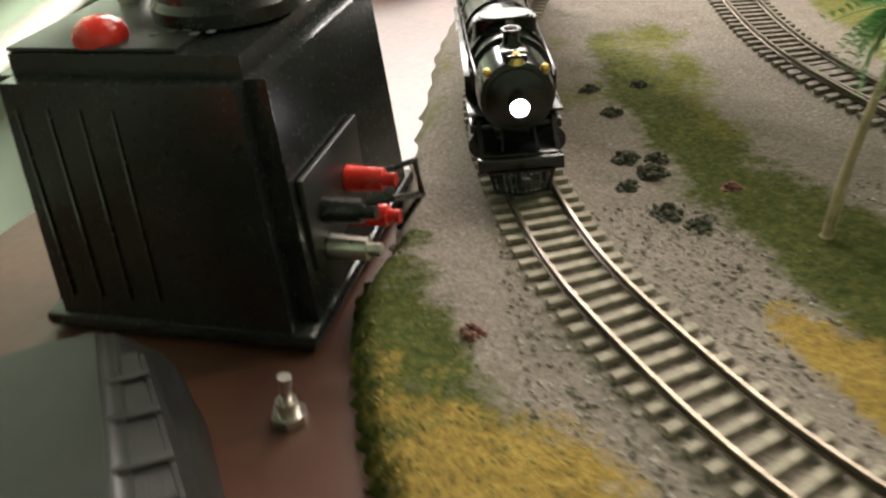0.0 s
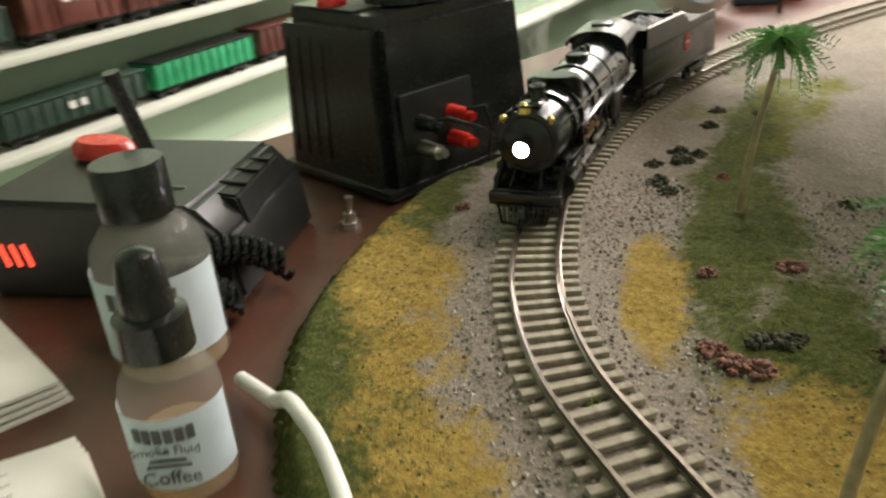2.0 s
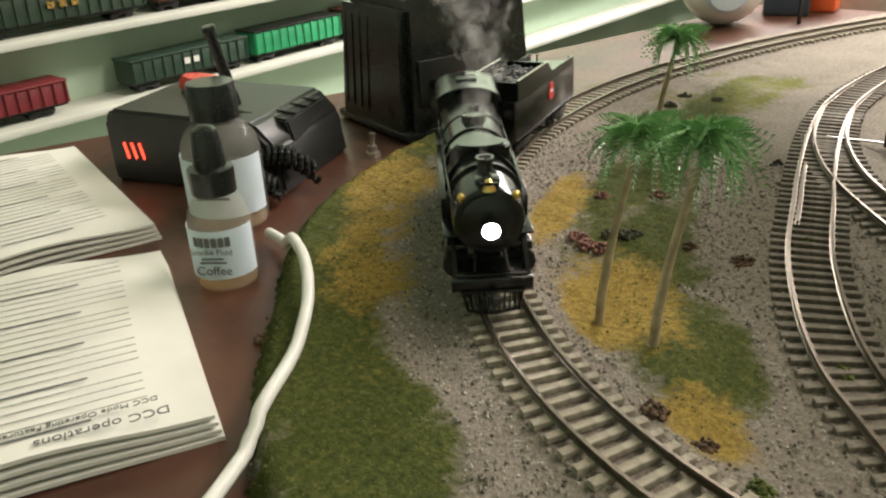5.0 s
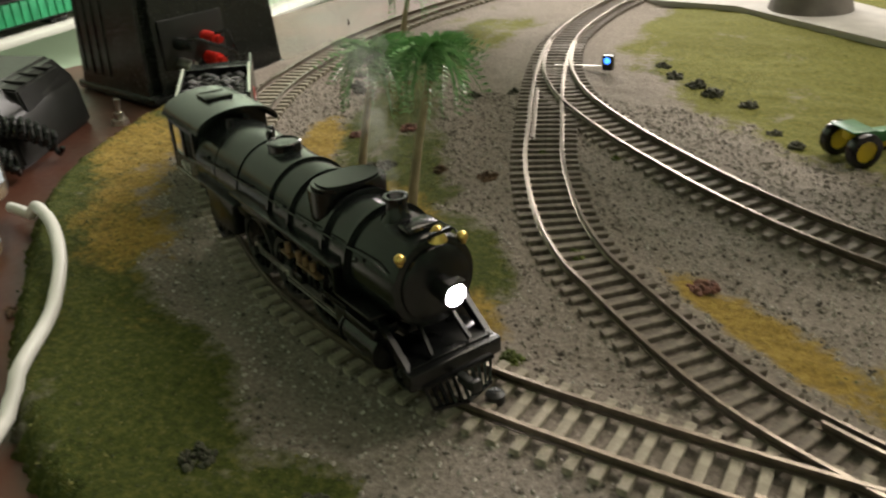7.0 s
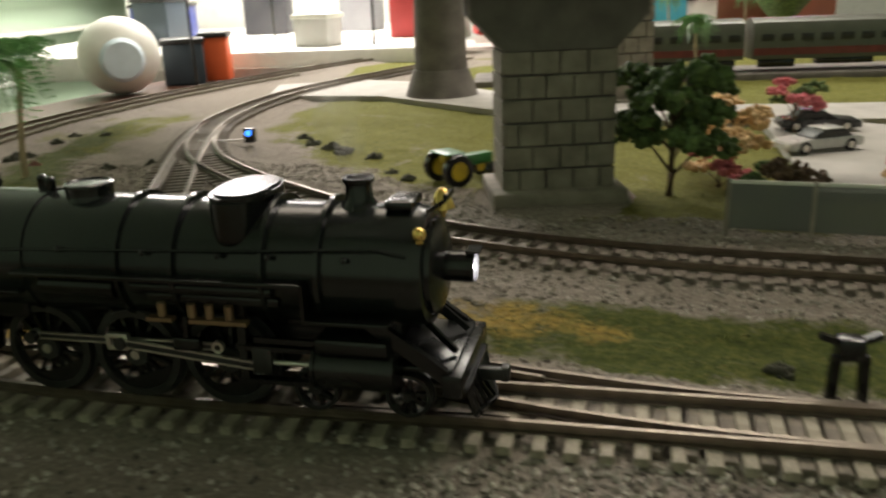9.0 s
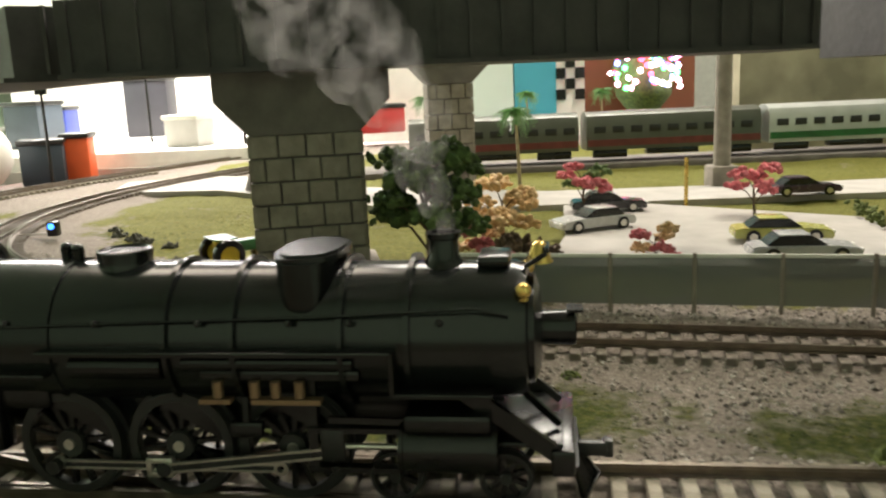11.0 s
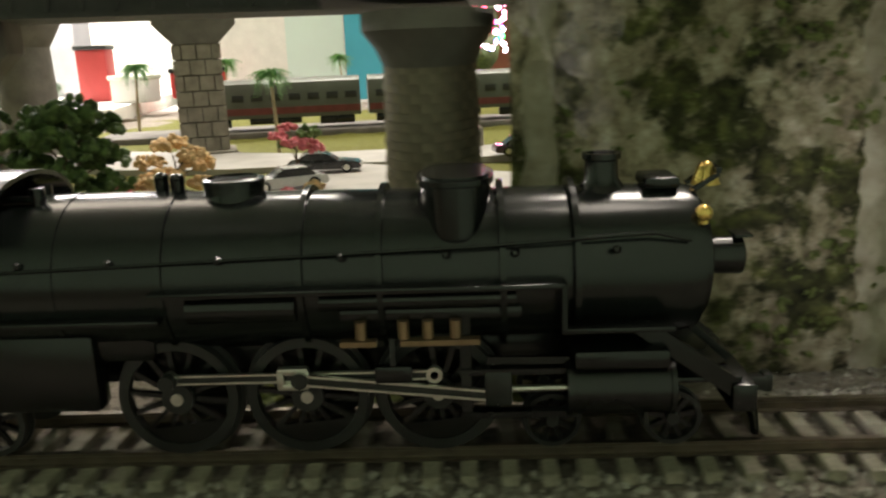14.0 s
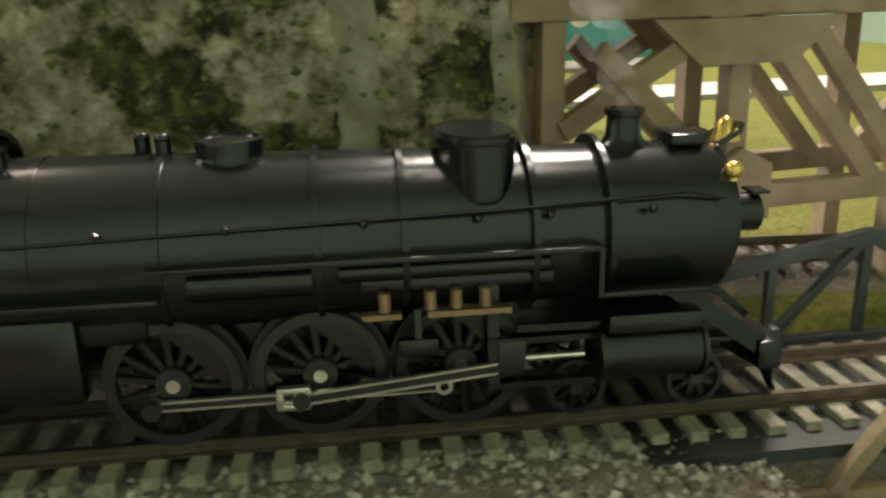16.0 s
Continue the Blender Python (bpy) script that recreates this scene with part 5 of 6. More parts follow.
M_SHRUBP = material("pink_brown_shrub", (0.34, 0.16, 0.13), 0.9, 0, 0.5, 600, 0.6, second=(0.10, 0.06, 0.05))
M_SHRUBD = material("dark_shrub", (0.060, 0.062, 0.040), 0.9, 0, 0.5, 600, 0.6)
SHRUBS = [(0.233, 0.241, 5, 0), (0.333, 0.174, 5, 2), (0.289, 0.18, 4, 1), (0.249, 0.271, 4, 1), (0.287, 0.114, 4, 1), (0.282, 0.275, 3, 1), (0.25, 0.13, 5, 0), (0.268, 0.125, 4, 0),
          (0.118, 0.075, 4, 0), (0.3, 0.4, 6, 3), (0.285, 0.415, 6, 3), (0.275, 0.435, 5, 3), (0.31, 0.385, 6, 3), (0.33, 0.37, 5, 3), (0.345, 0.33, 4, 3), (0.355, 0.315, 4, 3),
          (0.225, 0.05, 5, 3), (0.245, 0.03, 5, 3), (0.262, 0.045, 5, 3), (0.275, 0.035, 6, 3), (0.29, 0.04, 5, 3), (0.305, 0.02, 6, 3), (0.325, 0.022, 5, 3), (0.41, 0.022, 5, 3),
          (0.437, 0.03, 5, 3), (0.515, 0.135, 3, 1), (0.47, 0.105, 4, 3), (0.575, 0.075, 6, 1), (0.585, 0.082, 6, 1), (0.205, 0.36, 4, 3), (0.22, 0.33, 4, 0), (0.1046, 0.468, 5, 3),
          (0.108, 0.438, 5, 3), (0.1045, 0.396, 6, 3), (0.111, 0.38, 6, 3), (0.1, 0.373, 5, 3), (0.108, 0.3526, 6, 3), (0.116, 0.3435, 5, 3), (0.127, 0.468, 4, 3), (0.187, 0.3445, 4, 3),
          (0.115, 0.392, 5, 3), (0.1525, 0.272, 4, 2), (0.1775, 0.28, 5, 2), (0.1335, 0.3645, 4, 2), (0.166, 0.226, 5, 2), (0.1735, 0.2215, 5, 2), (0.181, 0.2205, 5, 2), (0.186, 0.236, 5, 3),
          (0.178, 0.234, 5, 3), (0.2115, 0.24, 4, 0), (0.039, 0.299, 4, 2), (0.1443, 0.186, 4, 1), (0.105, 0.099, 4, 0)]
KINDS = [(M_SHRUB, "small dry brown shrub on the ground"), (M_SHRUBG, "small green grass tuft on the ground"), (M_SHRUBP, "pinkish brown flowering shrub on turf"), (M_SHRUBD, "dark green-black scrub on the ground")]
for k, (x, y, mm, kd) in enumerate(SHRUBS):
    shrub(x, y, mm * 0.001, KINDS[kd][0], KINDS[kd][1], k)


# ---- trees ----
def tree(x, y, h, r, mats, label, seed, trunk=0.4, clumps=9):
    rng = random.Random(seed)
    t = thing("tree", label, "tree", pose(x, y, ground_z(x, y) - 0.001), "model trees by the car park")
    bm = bmesh.new()
    add_tube(bm, [(0, 0, 0), (0.0006, 0, h * 0.2), (0, 0.0006, h * 0.45), (0, 0, h * 0.75)], lambda u: 0.0018 * (1 - 0.65 * u) * h / 0.05, 8)
    tips = []
    for k in range(clumps):
        a, z = k * 2.4 + rng.uniform(-0.3, 0.3), h * (trunk + (0.95 - trunk) * (k + 0.5) / clumps)
        reach = r * 0.75 * math.sqrt(max(0.05, 1 - ((z / h - (trunk + 0.2)) / (0.95 - trunk)) ** 2))
        p = Vector((reach * math.cos(a), reach * math.sin(a), z))
        tips.append(p)
        add_tube(bm, [(0, 0, z - h * 0.22), p * 0.5 + Vector((0, 0, (z - h * 0.1) * 0.5)), p], lambda u: 0.0007 * (1 - 0.7 * u) * h / 0.05, 5)
    part("trunk", bm, M_BARK, t)
    for k, p in enumerate(tips):
        bm = bmesh.new()
        clump(bm, p, r * rng.uniform(0.42, 0.6), 42, rng, 0.75)
        part("foliage", bm, mats[k % len(mats)], t)


tree(0.475, 0.275, 0.056, 0.023, [M_LEAF], "dark green model tree with open layered crown", 1, 0.35, 11)
tree(0.512, 0.318, 0.034, 0.016, [M_PEACH], "peach blossom model tree", 2, 0.3, 7)
tree(0.500, 0.292, 0.022, 0.013, [M_PINK, M_PEACH], "low pink blossom shrub tree", 3, 0.2, 6)
tree(0.566, 0.395, 0.034, 0.013, [M_PINK, M_LEAF], "pink and green model tree beside the road", 4, 0.55, 7)
tree(0.655, 0.365, 0.032, 0.012, [M_PINK], "bright pink model tree beside the road", 5, 0.5, 6)
tree(0.512, 0.243, 0.022, 0.014, [M_LEAF, M_SHRUB], "dark green arched bush behind the fence", 6, 0.15, 8)
tree(0.575, 0.270, 0.020, 0.010, [M_PINK, M_PEACH], "peach blossom bush near the fence", 7, 0.2, 6)


# ---- bridge piers ----
def block_pier(x, y, w, d, base_z, top_z, turn, label, cap=True, bricks=True, cap_h=0.028):
    t = thing("bridge_pier", label, "bridge pier", pose(x, y, ground_z(x, y) - 0.002, 0, 0, turn))
    core = part("core", add_box(bmesh.new(), (0, 0, top_z / 2), (w - 0.0014, d - 0.0014, top_z)), M_CONC2, t)
    part("plinth", add_box(bmesh.new(), (0, 0, base_z / 2 + 0.001), (w + 0.012, d + 0.012, base_z), None, 0.0015), M_CONC, t)
    bm = bmesh.new()
    add_lathe(bm, [(0.0, 0.004), (w * 0.72, 0.004), (w * 0.95, 0.0), (w * 1.15, -0.006)], 24)
    part("mound", bm, M_GROUND, t, "turf mound round the pier foot")
    if bricks:
        n = max(3, round((top_z - base_z) / 0.0105))
        hh = (top_z - base_z) / n
        cols = max(2, round(w / 0.0125))
        for r in range(n):
            z = base_z + hh * (r + 0.5)
            for face in range(4):
                width, depth = (w, d) if face % 2 == 0 else (d, w)
                cuts = np.linspace(-width / 2, width / 2, cols + 1) + (0 if r % 2 else width / cols / 2)
                cuts = np.clip(np.r_[-width / 2, cuts, width / 2], -width / 2, width / 2)
                cuts = sorted(set(np.round(cuts, 5)))
                for a, b in zip(cuts[:-1], cuts[1:]):
                    if b - a < 0.002:
                        continue
                    mm = Matrix.Rotation(radians(90 * face), 4, "Z")
                    part("block", add_box(bmesh.new(), ((a + b) / 2, -depth / 2, z), (b - a - 0.0008, 0.0022, hh - 0.0008), mm, 0.0004), M_CONC, core, smooth=False)
    if cap:
        o = [(-w / 2, top_z), (w / 2, top_z), (w / 2 + 0.013, top_z + 0.013), (w / 2 + 0.013, top_z + cap_h), (-w / 2 - 0.013, top_z + cap_h), (-w / 2 - 0.013, top_z + 0.014)]
        part("capital", add_prism(bmesh.new(), o, 1, -d / 2 - 0.002, d / 2 + 0.002), M_CONC2, t)
    return t


block_pier(0.424, 0.277, 0.046, 0.030, 0.009, 0.068, 8, "grey block-work bridge pier with flared capital")
block_pier(0.492, 0.545, 0.032, 0.026, 0.006, 0.084, 8, "far grey block-work bridge pier with flared capital", cap_h=0.06)
rp = thing("round_base_pier", "dark grey distant bridge pier standing on the lawn", "bridge pier", pose(0.352, 0.60, 0))
part("footing", add_lathe(bmesh.new(), [(0.030, 0.0), (0.027, 0.010), (0.0225, 0.022), (0.0, 0.022)], 28), M_CONC2, rp)
part("shaft", add_lathe(bmesh.new(), [(0.0215, 0.020), (0.020, 0.085), (0.0, 0.085)], 28), M_CONC2, rp)
part("capital", add_lathe(bmesh.new(), [(0.0203, 0.083), (0.030, 0.10), (0.030, 0.115), (0.0, 0.115)], 28), M_CONC2, rp)

dk = thing("bridge_deck", "dark steel girder bridge deck over the piers", "bridge")
for x0, y0, x1, y1 in ((0.335, 0.268, 0.645, 0.292), (0.10, 0.62, 0.335, 0.268)):
    d = part("girder", beam(bmesh.new(), (x0, y0, 0.104), (x1, y1, 0.104), 0.052, 0.028), M_DECK, dk)
    for k in range(24):
        u = (k + 0.5) / 24
        part("stiffener", add_box(bmesh.new(), (x0 + (x1 - x0) * u, y0 + (y1 - y0) * u - 0.0268, 0.104), (0.0014, 0.002, 0.026)), M_DECK, d)
    part("flange", beam(bmesh.new(), (x0, y0, 0.0892), (x1, y1, 0.0892), 0.060, 0.0018), M_DECK, dk)
sl = part("support_post", add_cyl(bmesh.new(), (0.684, 0.500, 0.0), (0.684, 0.500, 0.125), 0.006, 0.0055, 14), M_CONC, None)
tagged(sl, "plain grey round support post on a block", "post")
tagged(part("post_footing", add_box(bmesh.new(), (0.684, 0.500, 0.006), (0.020, 0.020, 0.018), None, 0.002), M_CONC), "small concrete footing under the post", "footing")


def round_pier(x, y):
    t = thing("stone_bridge_pier", "rounded brick-stone bridge pier with dark capital", "bridge pier", pose(x, y, -0.002, 0, 0, -10))
    sq = Matrix.Diagonal((1.0, 1.9, 1, 1))
    bm = bmesh.new()
    add_lathe(bm, [(0.0175, -0.004), (0.0175, 0.012), (0.0165, 0.020), (0.0135, 0.030), (0.0128, 0.034), (0.0, 0.034)], 40, sq)
    part("footing", bm, M_STONE, t)
    core = part("core", add_lathe(bmesh.new(), [(0.0112, 0.03), (0.0104, 0.073), (0.0, 0.073)], 40, sq), M_STONE, t)
    for r in range(18):
        z = 0.034 + 0.0021 * r
        rad = 0.0108 - 0.0008 * r / 18
        for k in range(15):
            a = 2 * math.pi * (k + 0.5 * (r % 2)) / 15
            if math.sin(a) > 0.5:
                continue
            px, py = rad * math.cos(a), 1.9 * rad * math.sin(a)
            nrm = math.atan2(math.sin(a) / 1.9, math.cos(a))
            w = 0.0037 + 0.0030 * abs(math.cos(a))
            ob = part("brick", add_box(bmesh.new(), (0, 0, 0), (0.0016, w * 1.2, 0.00198)), M_STONE, core, smooth=False)
            ob.matrix_basis = pose(px, py, z, 0, 0, math.degrees(nrm))
    bm = bmesh.new()
    add_lathe(bm, [(0.0108, 0.070), (0.0125, 0.074), (0.0155, 0.078), (0.0155, 0.082), (0.0, 0.082)], 36, sq)
    part("capital", bm, M_CONC2, t)


round_pier(0.615, 0.104)
slab("bridge_span", (0.72, 0.118, 0.094), (0.26, 0.070, 0.022), M_DECK, "dark bridge span above the stone pier", "bridge")


# ---- rock face ----
def rock_face():
    t = thing("rock_abutment", "mossy tan rock abutment beside the track", "rock")
    xs, zs = np.linspace(0.628, 0.752, 110), np.linspace(-0.006, 0.088, 84)
    verts, faces = [], []
    for j, z in enumerate(zs):
        for i, x in enumerate(xs):
            p = Vector((x * 40, 3, z * 40))
            d = noise.fractal(p, 1.0, 2.1, 5) * 0.0050 + noise.noise(p * 6) * 0.0012
            end = max(0, (x - 0.742) / 0.010)
            flare = 0.006 * max(0, 1 - z / 0.03) * (x - 0.628) / 0.124
            y = 0.0745 - 0.06 * (x - 0.628) + d + end * 0.014 - flare * 0.4
            verts.append((x + (0.004 if x > 0.74 else 0) * max(0, 1 - z / 0.02), y, z))
    n = len(xs)
    for j in range(len(zs) - 1):
        for i in range(n - 1):
            k = j * n + i
            faces.append((k, k + 1, k + n + 1, k + n))
    me = bpy.data.meshes.new("face")
    me.from_pydata(verts, [], faces)
    nt_m = M_ROCK
    me.materials.append(nt_m)
    for p in me.polygons:
        p.use_smooth = True
    ob = new("face", me)
    ob.parent = t
    for x0, x1 in ((0.6300, 0.6390), (0.7020, 0.7135), (0.7350, 0.7500)):
        cols = [i for i, x in enumerate(xs) if x0 <= x <= x1]
        bm = bmesh.new()
        rows_ = []
        for j in range(0, len(zs), 2):
            ragged = [noise.noise(Vector((x0 * 90, side * 5, zs[j] * 90))) * 0.0022 for side in (0, 1)]
            row = []
            for m_, i in enumerate(cols):
                u = m_ / (len(cols) - 1)
                v = verts[j * n + i]
                bulge = 0.0022 * math.sin(math.pi * u) ** 0.6
                row.append(bm.verts.new((v[0] + ragged[0] * (1 - u) + ragged[1] * u, v[1] + 0.0006 - bulge, v[2])))
            rows_.append(row)
        for a, b in zip(rows_[:-1], rows_[1:]):
            for k in range(len(a) - 1):
                bm.faces.new((a[k], a[k + 1], b[k + 1], b[k]))
        part("pilaster", bm, M_PALEROCK, t, "pale bare stone rib")
    part("core", add_box(bmesh.new(), (0.69, 0.0905, 0.040), (0.116, 0.014, 0.092), None, 0.004), M_ROCK, t)
    rng = random.Random(31)
    bm = bmesh.new()
    for k in range(430):
        x, z = rng.uniform(0.634, 0.748), rng.uniform(0.0, 0.086)
        if noise.noise(Vector((x * 45, 7, z * 45))) + (0.25 if z < 0.006 else 0) < 0.02:
            continue
        i, j = int((x - 0.628) / 0.124 * 109), int((z + 0.006) / 0.094 * 83)
        v = verts[min(83, j) * n + min(109, i)]
        clump(bm, (v[0], v[1] - 0.0004, v[2]), rng.uniform(0.0020, 0.0042), 4, rng, 0.5)
    part("moss", bm, M_MOSS, t, "dark green moss on the rock")


rock_face()


# ---- timber trestle and pony truss bridge ----
def trestle():
    t = thing("timber_trestle", "brown timber trestle bent with diagonal braces", "trestle")
    for y, x0 in ((0.069, 0.750), (0.104, 0.760)):
        for x in (x0, x0 + 0.046, x0 + 0.096, x0 + 0.146):
            part("post", beam(bmesh.new(), (x, y, -0.004), (x, y, 0.072), 0.0052, 0.0052), M_WOOD, t)
        for z, h in ((0.0245, 0.0058), (0.0705, 0.0085)):
            part("beam", add_box(bmesh.new(), (x0 + 0.085, y - 0.001, z), (0.19, 0.0050, h), None, 0.0005), M_WOOD, t)
        part("gusset", add_prism(bmesh.new(), [(x0 + 0.022, 0.066), (x0 + 0.034, 0.056), (x0 + 0.058, 0.056), (x0 + 0.070, 0.066)], 1, y - 0.005, y - 0.0022), M_WOOD, t)
        part("gusset", add_prism(bmesh.new(), [(x0 + 0.038, 0.020), (x0 + 0.054, 0.020), (x0 + 0.054, 0.033), (x0 + 0.046, 0.037), (x0 + 0.038, 0.033)], 1, y - 0.006, y - 0.0036), M_WOOD, t)
        for a, b in (((x0 + 0.002, 0.043), (x0 + 0.044, 0.068)), ((x0 + 0.050, 0.066), (x0 + 0.086, 0.026)), ((x0 + 0.142, 0.066), (x0 + 0.100, 0.026)), ((x0 + 0.046, 0.026), (x0 + 0.010, 0.060)), ((x0 + 0.064, 0.064), (x0 + 0.094, 0.030))):
            part("brace", beam(bmesh.new(), (a[0], y - (0.002 if b[0] > a[0] else 0.0026), a[1]), (b[0], y - (0.002 if b[0] > a[0] else 0.0026), b[1]), 0.0034, 0.0048), M_WOOD, t)
    for k in range(18):
        part("cross_tie", add_box(bmesh.new(), (0.760 + 0.010 * k, 0.086, 0.0775), (0.005, 0.056, 0.005), None, 0.0004), M_WOOD, t)


trestle()


def pony_truss():
    t = thing("pony_truss_bridge", "dark green riveted pony truss under the main track", "bridge")
    ang = math.atan2(-0.014, 0.1)
    u0 = at_s(s_of(0.755, 0.022))
    base = pose(u0[0], u0[1], 0, 0, 0, math.degrees(ang))
    t.matrix_basis = base
    for s in (-1, 1):
        y = s * 0.0215
        mat = M_GIRDER if s > 0 else M_WOOD
        dx, dz = (0.0, 0.0) if s > 0 else (0.020, -0.008)
        part("bottom_chord", add_box(bmesh.new(), (0.10 + dx, y, -0.0005 + dz), (0.22, 0.0024, 0.0030), None, 0.0004), mat, t)
        top = [(0.000, 0.0), (0.010, 0.0135), (0.052, 0.0225), (0.140, 0.0225), (0.182, 0.0135), (0.20, 0.0)]
        for a, b in zip(top[:-1], top[1:]):
            part("top_chord", beam(bmesh.new(), (a[0] + dx, y, a[1] + dz), (b[0] + dx, y, b[1] + dz), 0.0024, 0.0026), mat, t)
        for a, b in (((0.010, 0.0135), (0.028, 0.0)), ((0.031, 0.018), (0.031, 0.0)), ((0.031, 0.0), (0.052, 0.0225)), ((0.052, 0.0225), (0.052, 0.0)), ((0.052, 0.0225), (0.085, 0.0)), ((0.085, 0.0), (0.12, 0.0225)), ((0.096, 0.0), (0.096, 0.0225)), ((0.12, 0.0225), (0.15, 0.0))):
            part("web_member", beam(bmesh.new(), (a[0] + dx, y, a[1] + dz), (b[0] + dx, y, b[1] + dz), 0.0018, 0.0018), mat, t)
    part("deck", add_box(bmesh.new(), (0.10, 0, -0.0012), (0.22, 0.040, 0.0024)), M_GIRDER, t)


pony_truss()


# ---- car park, road, fence, cars ----
rd = part("road", add_prism(bmesh.new(), [(0.30, 0.60), (0.44, 0.468), (0.52, 0.44), (0.75, 0.43), (1.25, 0.42), (1.25, 0.50), (0.75, 0.492), (0.56, 0.505), (0.42, 0.58), (0.34, 0.68), (0.27, 0.72), (0.19, 0.70), (0.20, 0.62)], 2, -0.003, 0.0012), M_ROAD)
tagged(rd, "pale grey model road", "road", kind="structure")
lot = part("car_park", add_prism(bmesh.new(), [(0.525, 0.262), (0.70, 0.225), (0.705, 0.345), (0.64, 0.40), (0.60, 0.432), (0.56, 0.432), (0.545, 0.33)], 2, -0.003, 0.0016), M_ROAD)
tagged(lot, "pale grey car park surface", "pavement", kind="structure")
hedge = part("hedge", bmesh.new(), M_LEAF)
bm = bmesh.new()
for k in range(16):
    clump(bm, (0.690 + 0.0015 * k, 0.262 + 0.007 * k, 0.003), 0.006, 10, random.Random(k), 0.8)
hedge.data = finish(bm, "hedge", M_SHRUBG)
tagged(hedge, "clipped green hedge along the car park", "hedge")

fence = thing("mesh_fence", "grey mesh fence panels between the posts", "fence")
FP = [(0.484, 0.213), (0.512, 0.206), (0.540, 0.199), (0.568, 0.1925), (0.596, 0.186), (0.624, 0.179), (0.652, 0.172)]
for (x0, y0), (x1, y1) in zip(FP[:-1], FP[1:]):
    part("panel", beam(bmesh.new(), (x0, y0, 0.0095), (x1, y1, 0.0095), 0.0005, 0.017), M_FENCE, fence)
    part("top_rail", beam(bmesh.new(), (x0, y0, 0.0185), (x1, y1, 0.0185), 0.0010, 0.0012), M_SHELF, fence)
for x, y in FP:
    part("post", add_cyl(bmesh.new(), (x, y, -0.002), (x, y, 0.0195), 0.0008, seg=8), M_CONC, fence)


def car(x, y, turn, colour, label):
    mat = material("car_paint", colour, 0.25, 0, 0.1, 40, 0.0, coat=0.5)
    t = thing("car", label, "car", pose(x, y, 0.0016, 0, 0, turn), "model cars in the car park")
    bm = bmesh.new()
    add_prism(bm, [(-0.022, 0.0022), (-0.022, 0.0062), (-0.019, 0.0072), (0.012, 0.0072), (0.0215, 0.0060), (0.0222, 0.0022)], 1, -0.0082, 0.0082)
    bmesh.ops.bevel(bm, geom=list(bm.edges), offset=0.0008, segments=2, affect="EDGES")
    part("body", bm, mat, t)
    bm = bmesh.new()
    add_prism(bm, [(-0.016, 0.007), (-0.011, 0.0112), (0.002, 0.0114), (0.009, 0.007)], 1, -0.0070, 0.0070)
    bmesh.ops.bevel(bm, geom=list(bm.edges), offset=0.0006, segments=2, affect="EDGES")
    g = part("glasshouse", bm, M_PLASTIC, t, "dark tinted windows")
    part("roof", add_box(bmesh.new(), (-0.0045, 0, 0.0115), (0.0125, 0.0128, 0.0007), None, 0.0003), mat, t)
    for sx in (-0.0135, 0.0135):
        for sy in (-1, 1):
            w = part("wheel", add_cyl(bmesh.new(), (sx, sy * 0.0068, 0.0032), (sx, sy * 0.0086, 0.0032), 0.0033, seg=16), M_BLACK, t)
            part("rim", add_cyl(bmesh.new(), (sx, sy * 0.0086, 0.0032), (sx, sy * 0.0088, 0.0032), 0.0018, seg=12), M_ROD, w)
    for sy in (-1, 1):
        part("headlight", add_box(bmesh.new(), (0.0220, sy * 0.0056, 0.0050), (0.0008, 0.0028, 0.0014)), M_WHITE, t)


car(0.640, 0.293, -10, (0.50, 0.50, 0.14), "pale yellow model sedan in the car park")
car(0.712, 0.432, 0, (0.045, 0.02, 0.05), "dark purple model coupe on the road")
car(0.582, 0.402, -4, (0.015, 0.016, 0.02), "black model car in the car park")
car(0.562, 0.345, 200, (0.55, 0.55, 0.53), "silver grey model car in the car park")
car(0.632, 0.252, -8, (0.5, 0.51, 0.52), "silver model car parked behind the fence")
yp = part("marker_post", add_cyl(bmesh.new(), (0.633, 0.416, 0), (0.633, 0.416, 0.030), 0.0012, seg=8), M_BRASS)
tagged(yp, "thin yellow marker post on the verge", "post")

# tractor
trc = thing("tractor", "green toy tractor with yellow wheels", "tractor", pose(0.381, 0.306, ground_z(0.381, 0.306), 0, 0, 35))
M_JGREEN = material("tractor_green", (0.02, 0.14, 0.035), 0.35)
M_JYEL = material("tractor_yellow", (0.70, 0.50, 0.03), 0.4)
part("bonnet", add_box(bmesh.new(), (0.008, 0, 0.0105), (0.020, 0.006, 0.0055), None, 0.001), M_JGREEN, trc)
part("seat", add_box(bmesh.new(), (-0.007, 0, 0.0125), (0.005, 0.005, 0.004), None, 0.0008), M_JYEL, trc)
part("fender", add_box(bmesh.new(), (-0.006, 0, 0.0155), (0.011, 0.016, 0.0008), None, 0.0003), M_JGREEN, trc)
for x, r, ys in ((-0.006, 0.0078, 0.0088), (0.0165, 0.0046, 0.0075)):
    for s in (-1, 1):
        w = part("tyre", add_lathe(bmesh.new(), [(r * 0.6, -0.0022), (r * 0.95, -0.0022), (r, -0.0012), (r, 0.0012), (r * 0.95, 0.0022), (r * 0.6, 0.0022), (r * 0.6, -0.0022)], 28, Matrix.Translation((x, s * ys, r)) @ Matrix.Rotation(radians(90), 4, "X")), M_BLACK, trc)
        part("rim", add_cyl(bmesh.new(), (x, s * (ys - 0.0014), r), (x, s * (ys + 0.0016), r), r * 0.62, seg=20), M_JYEL, w)

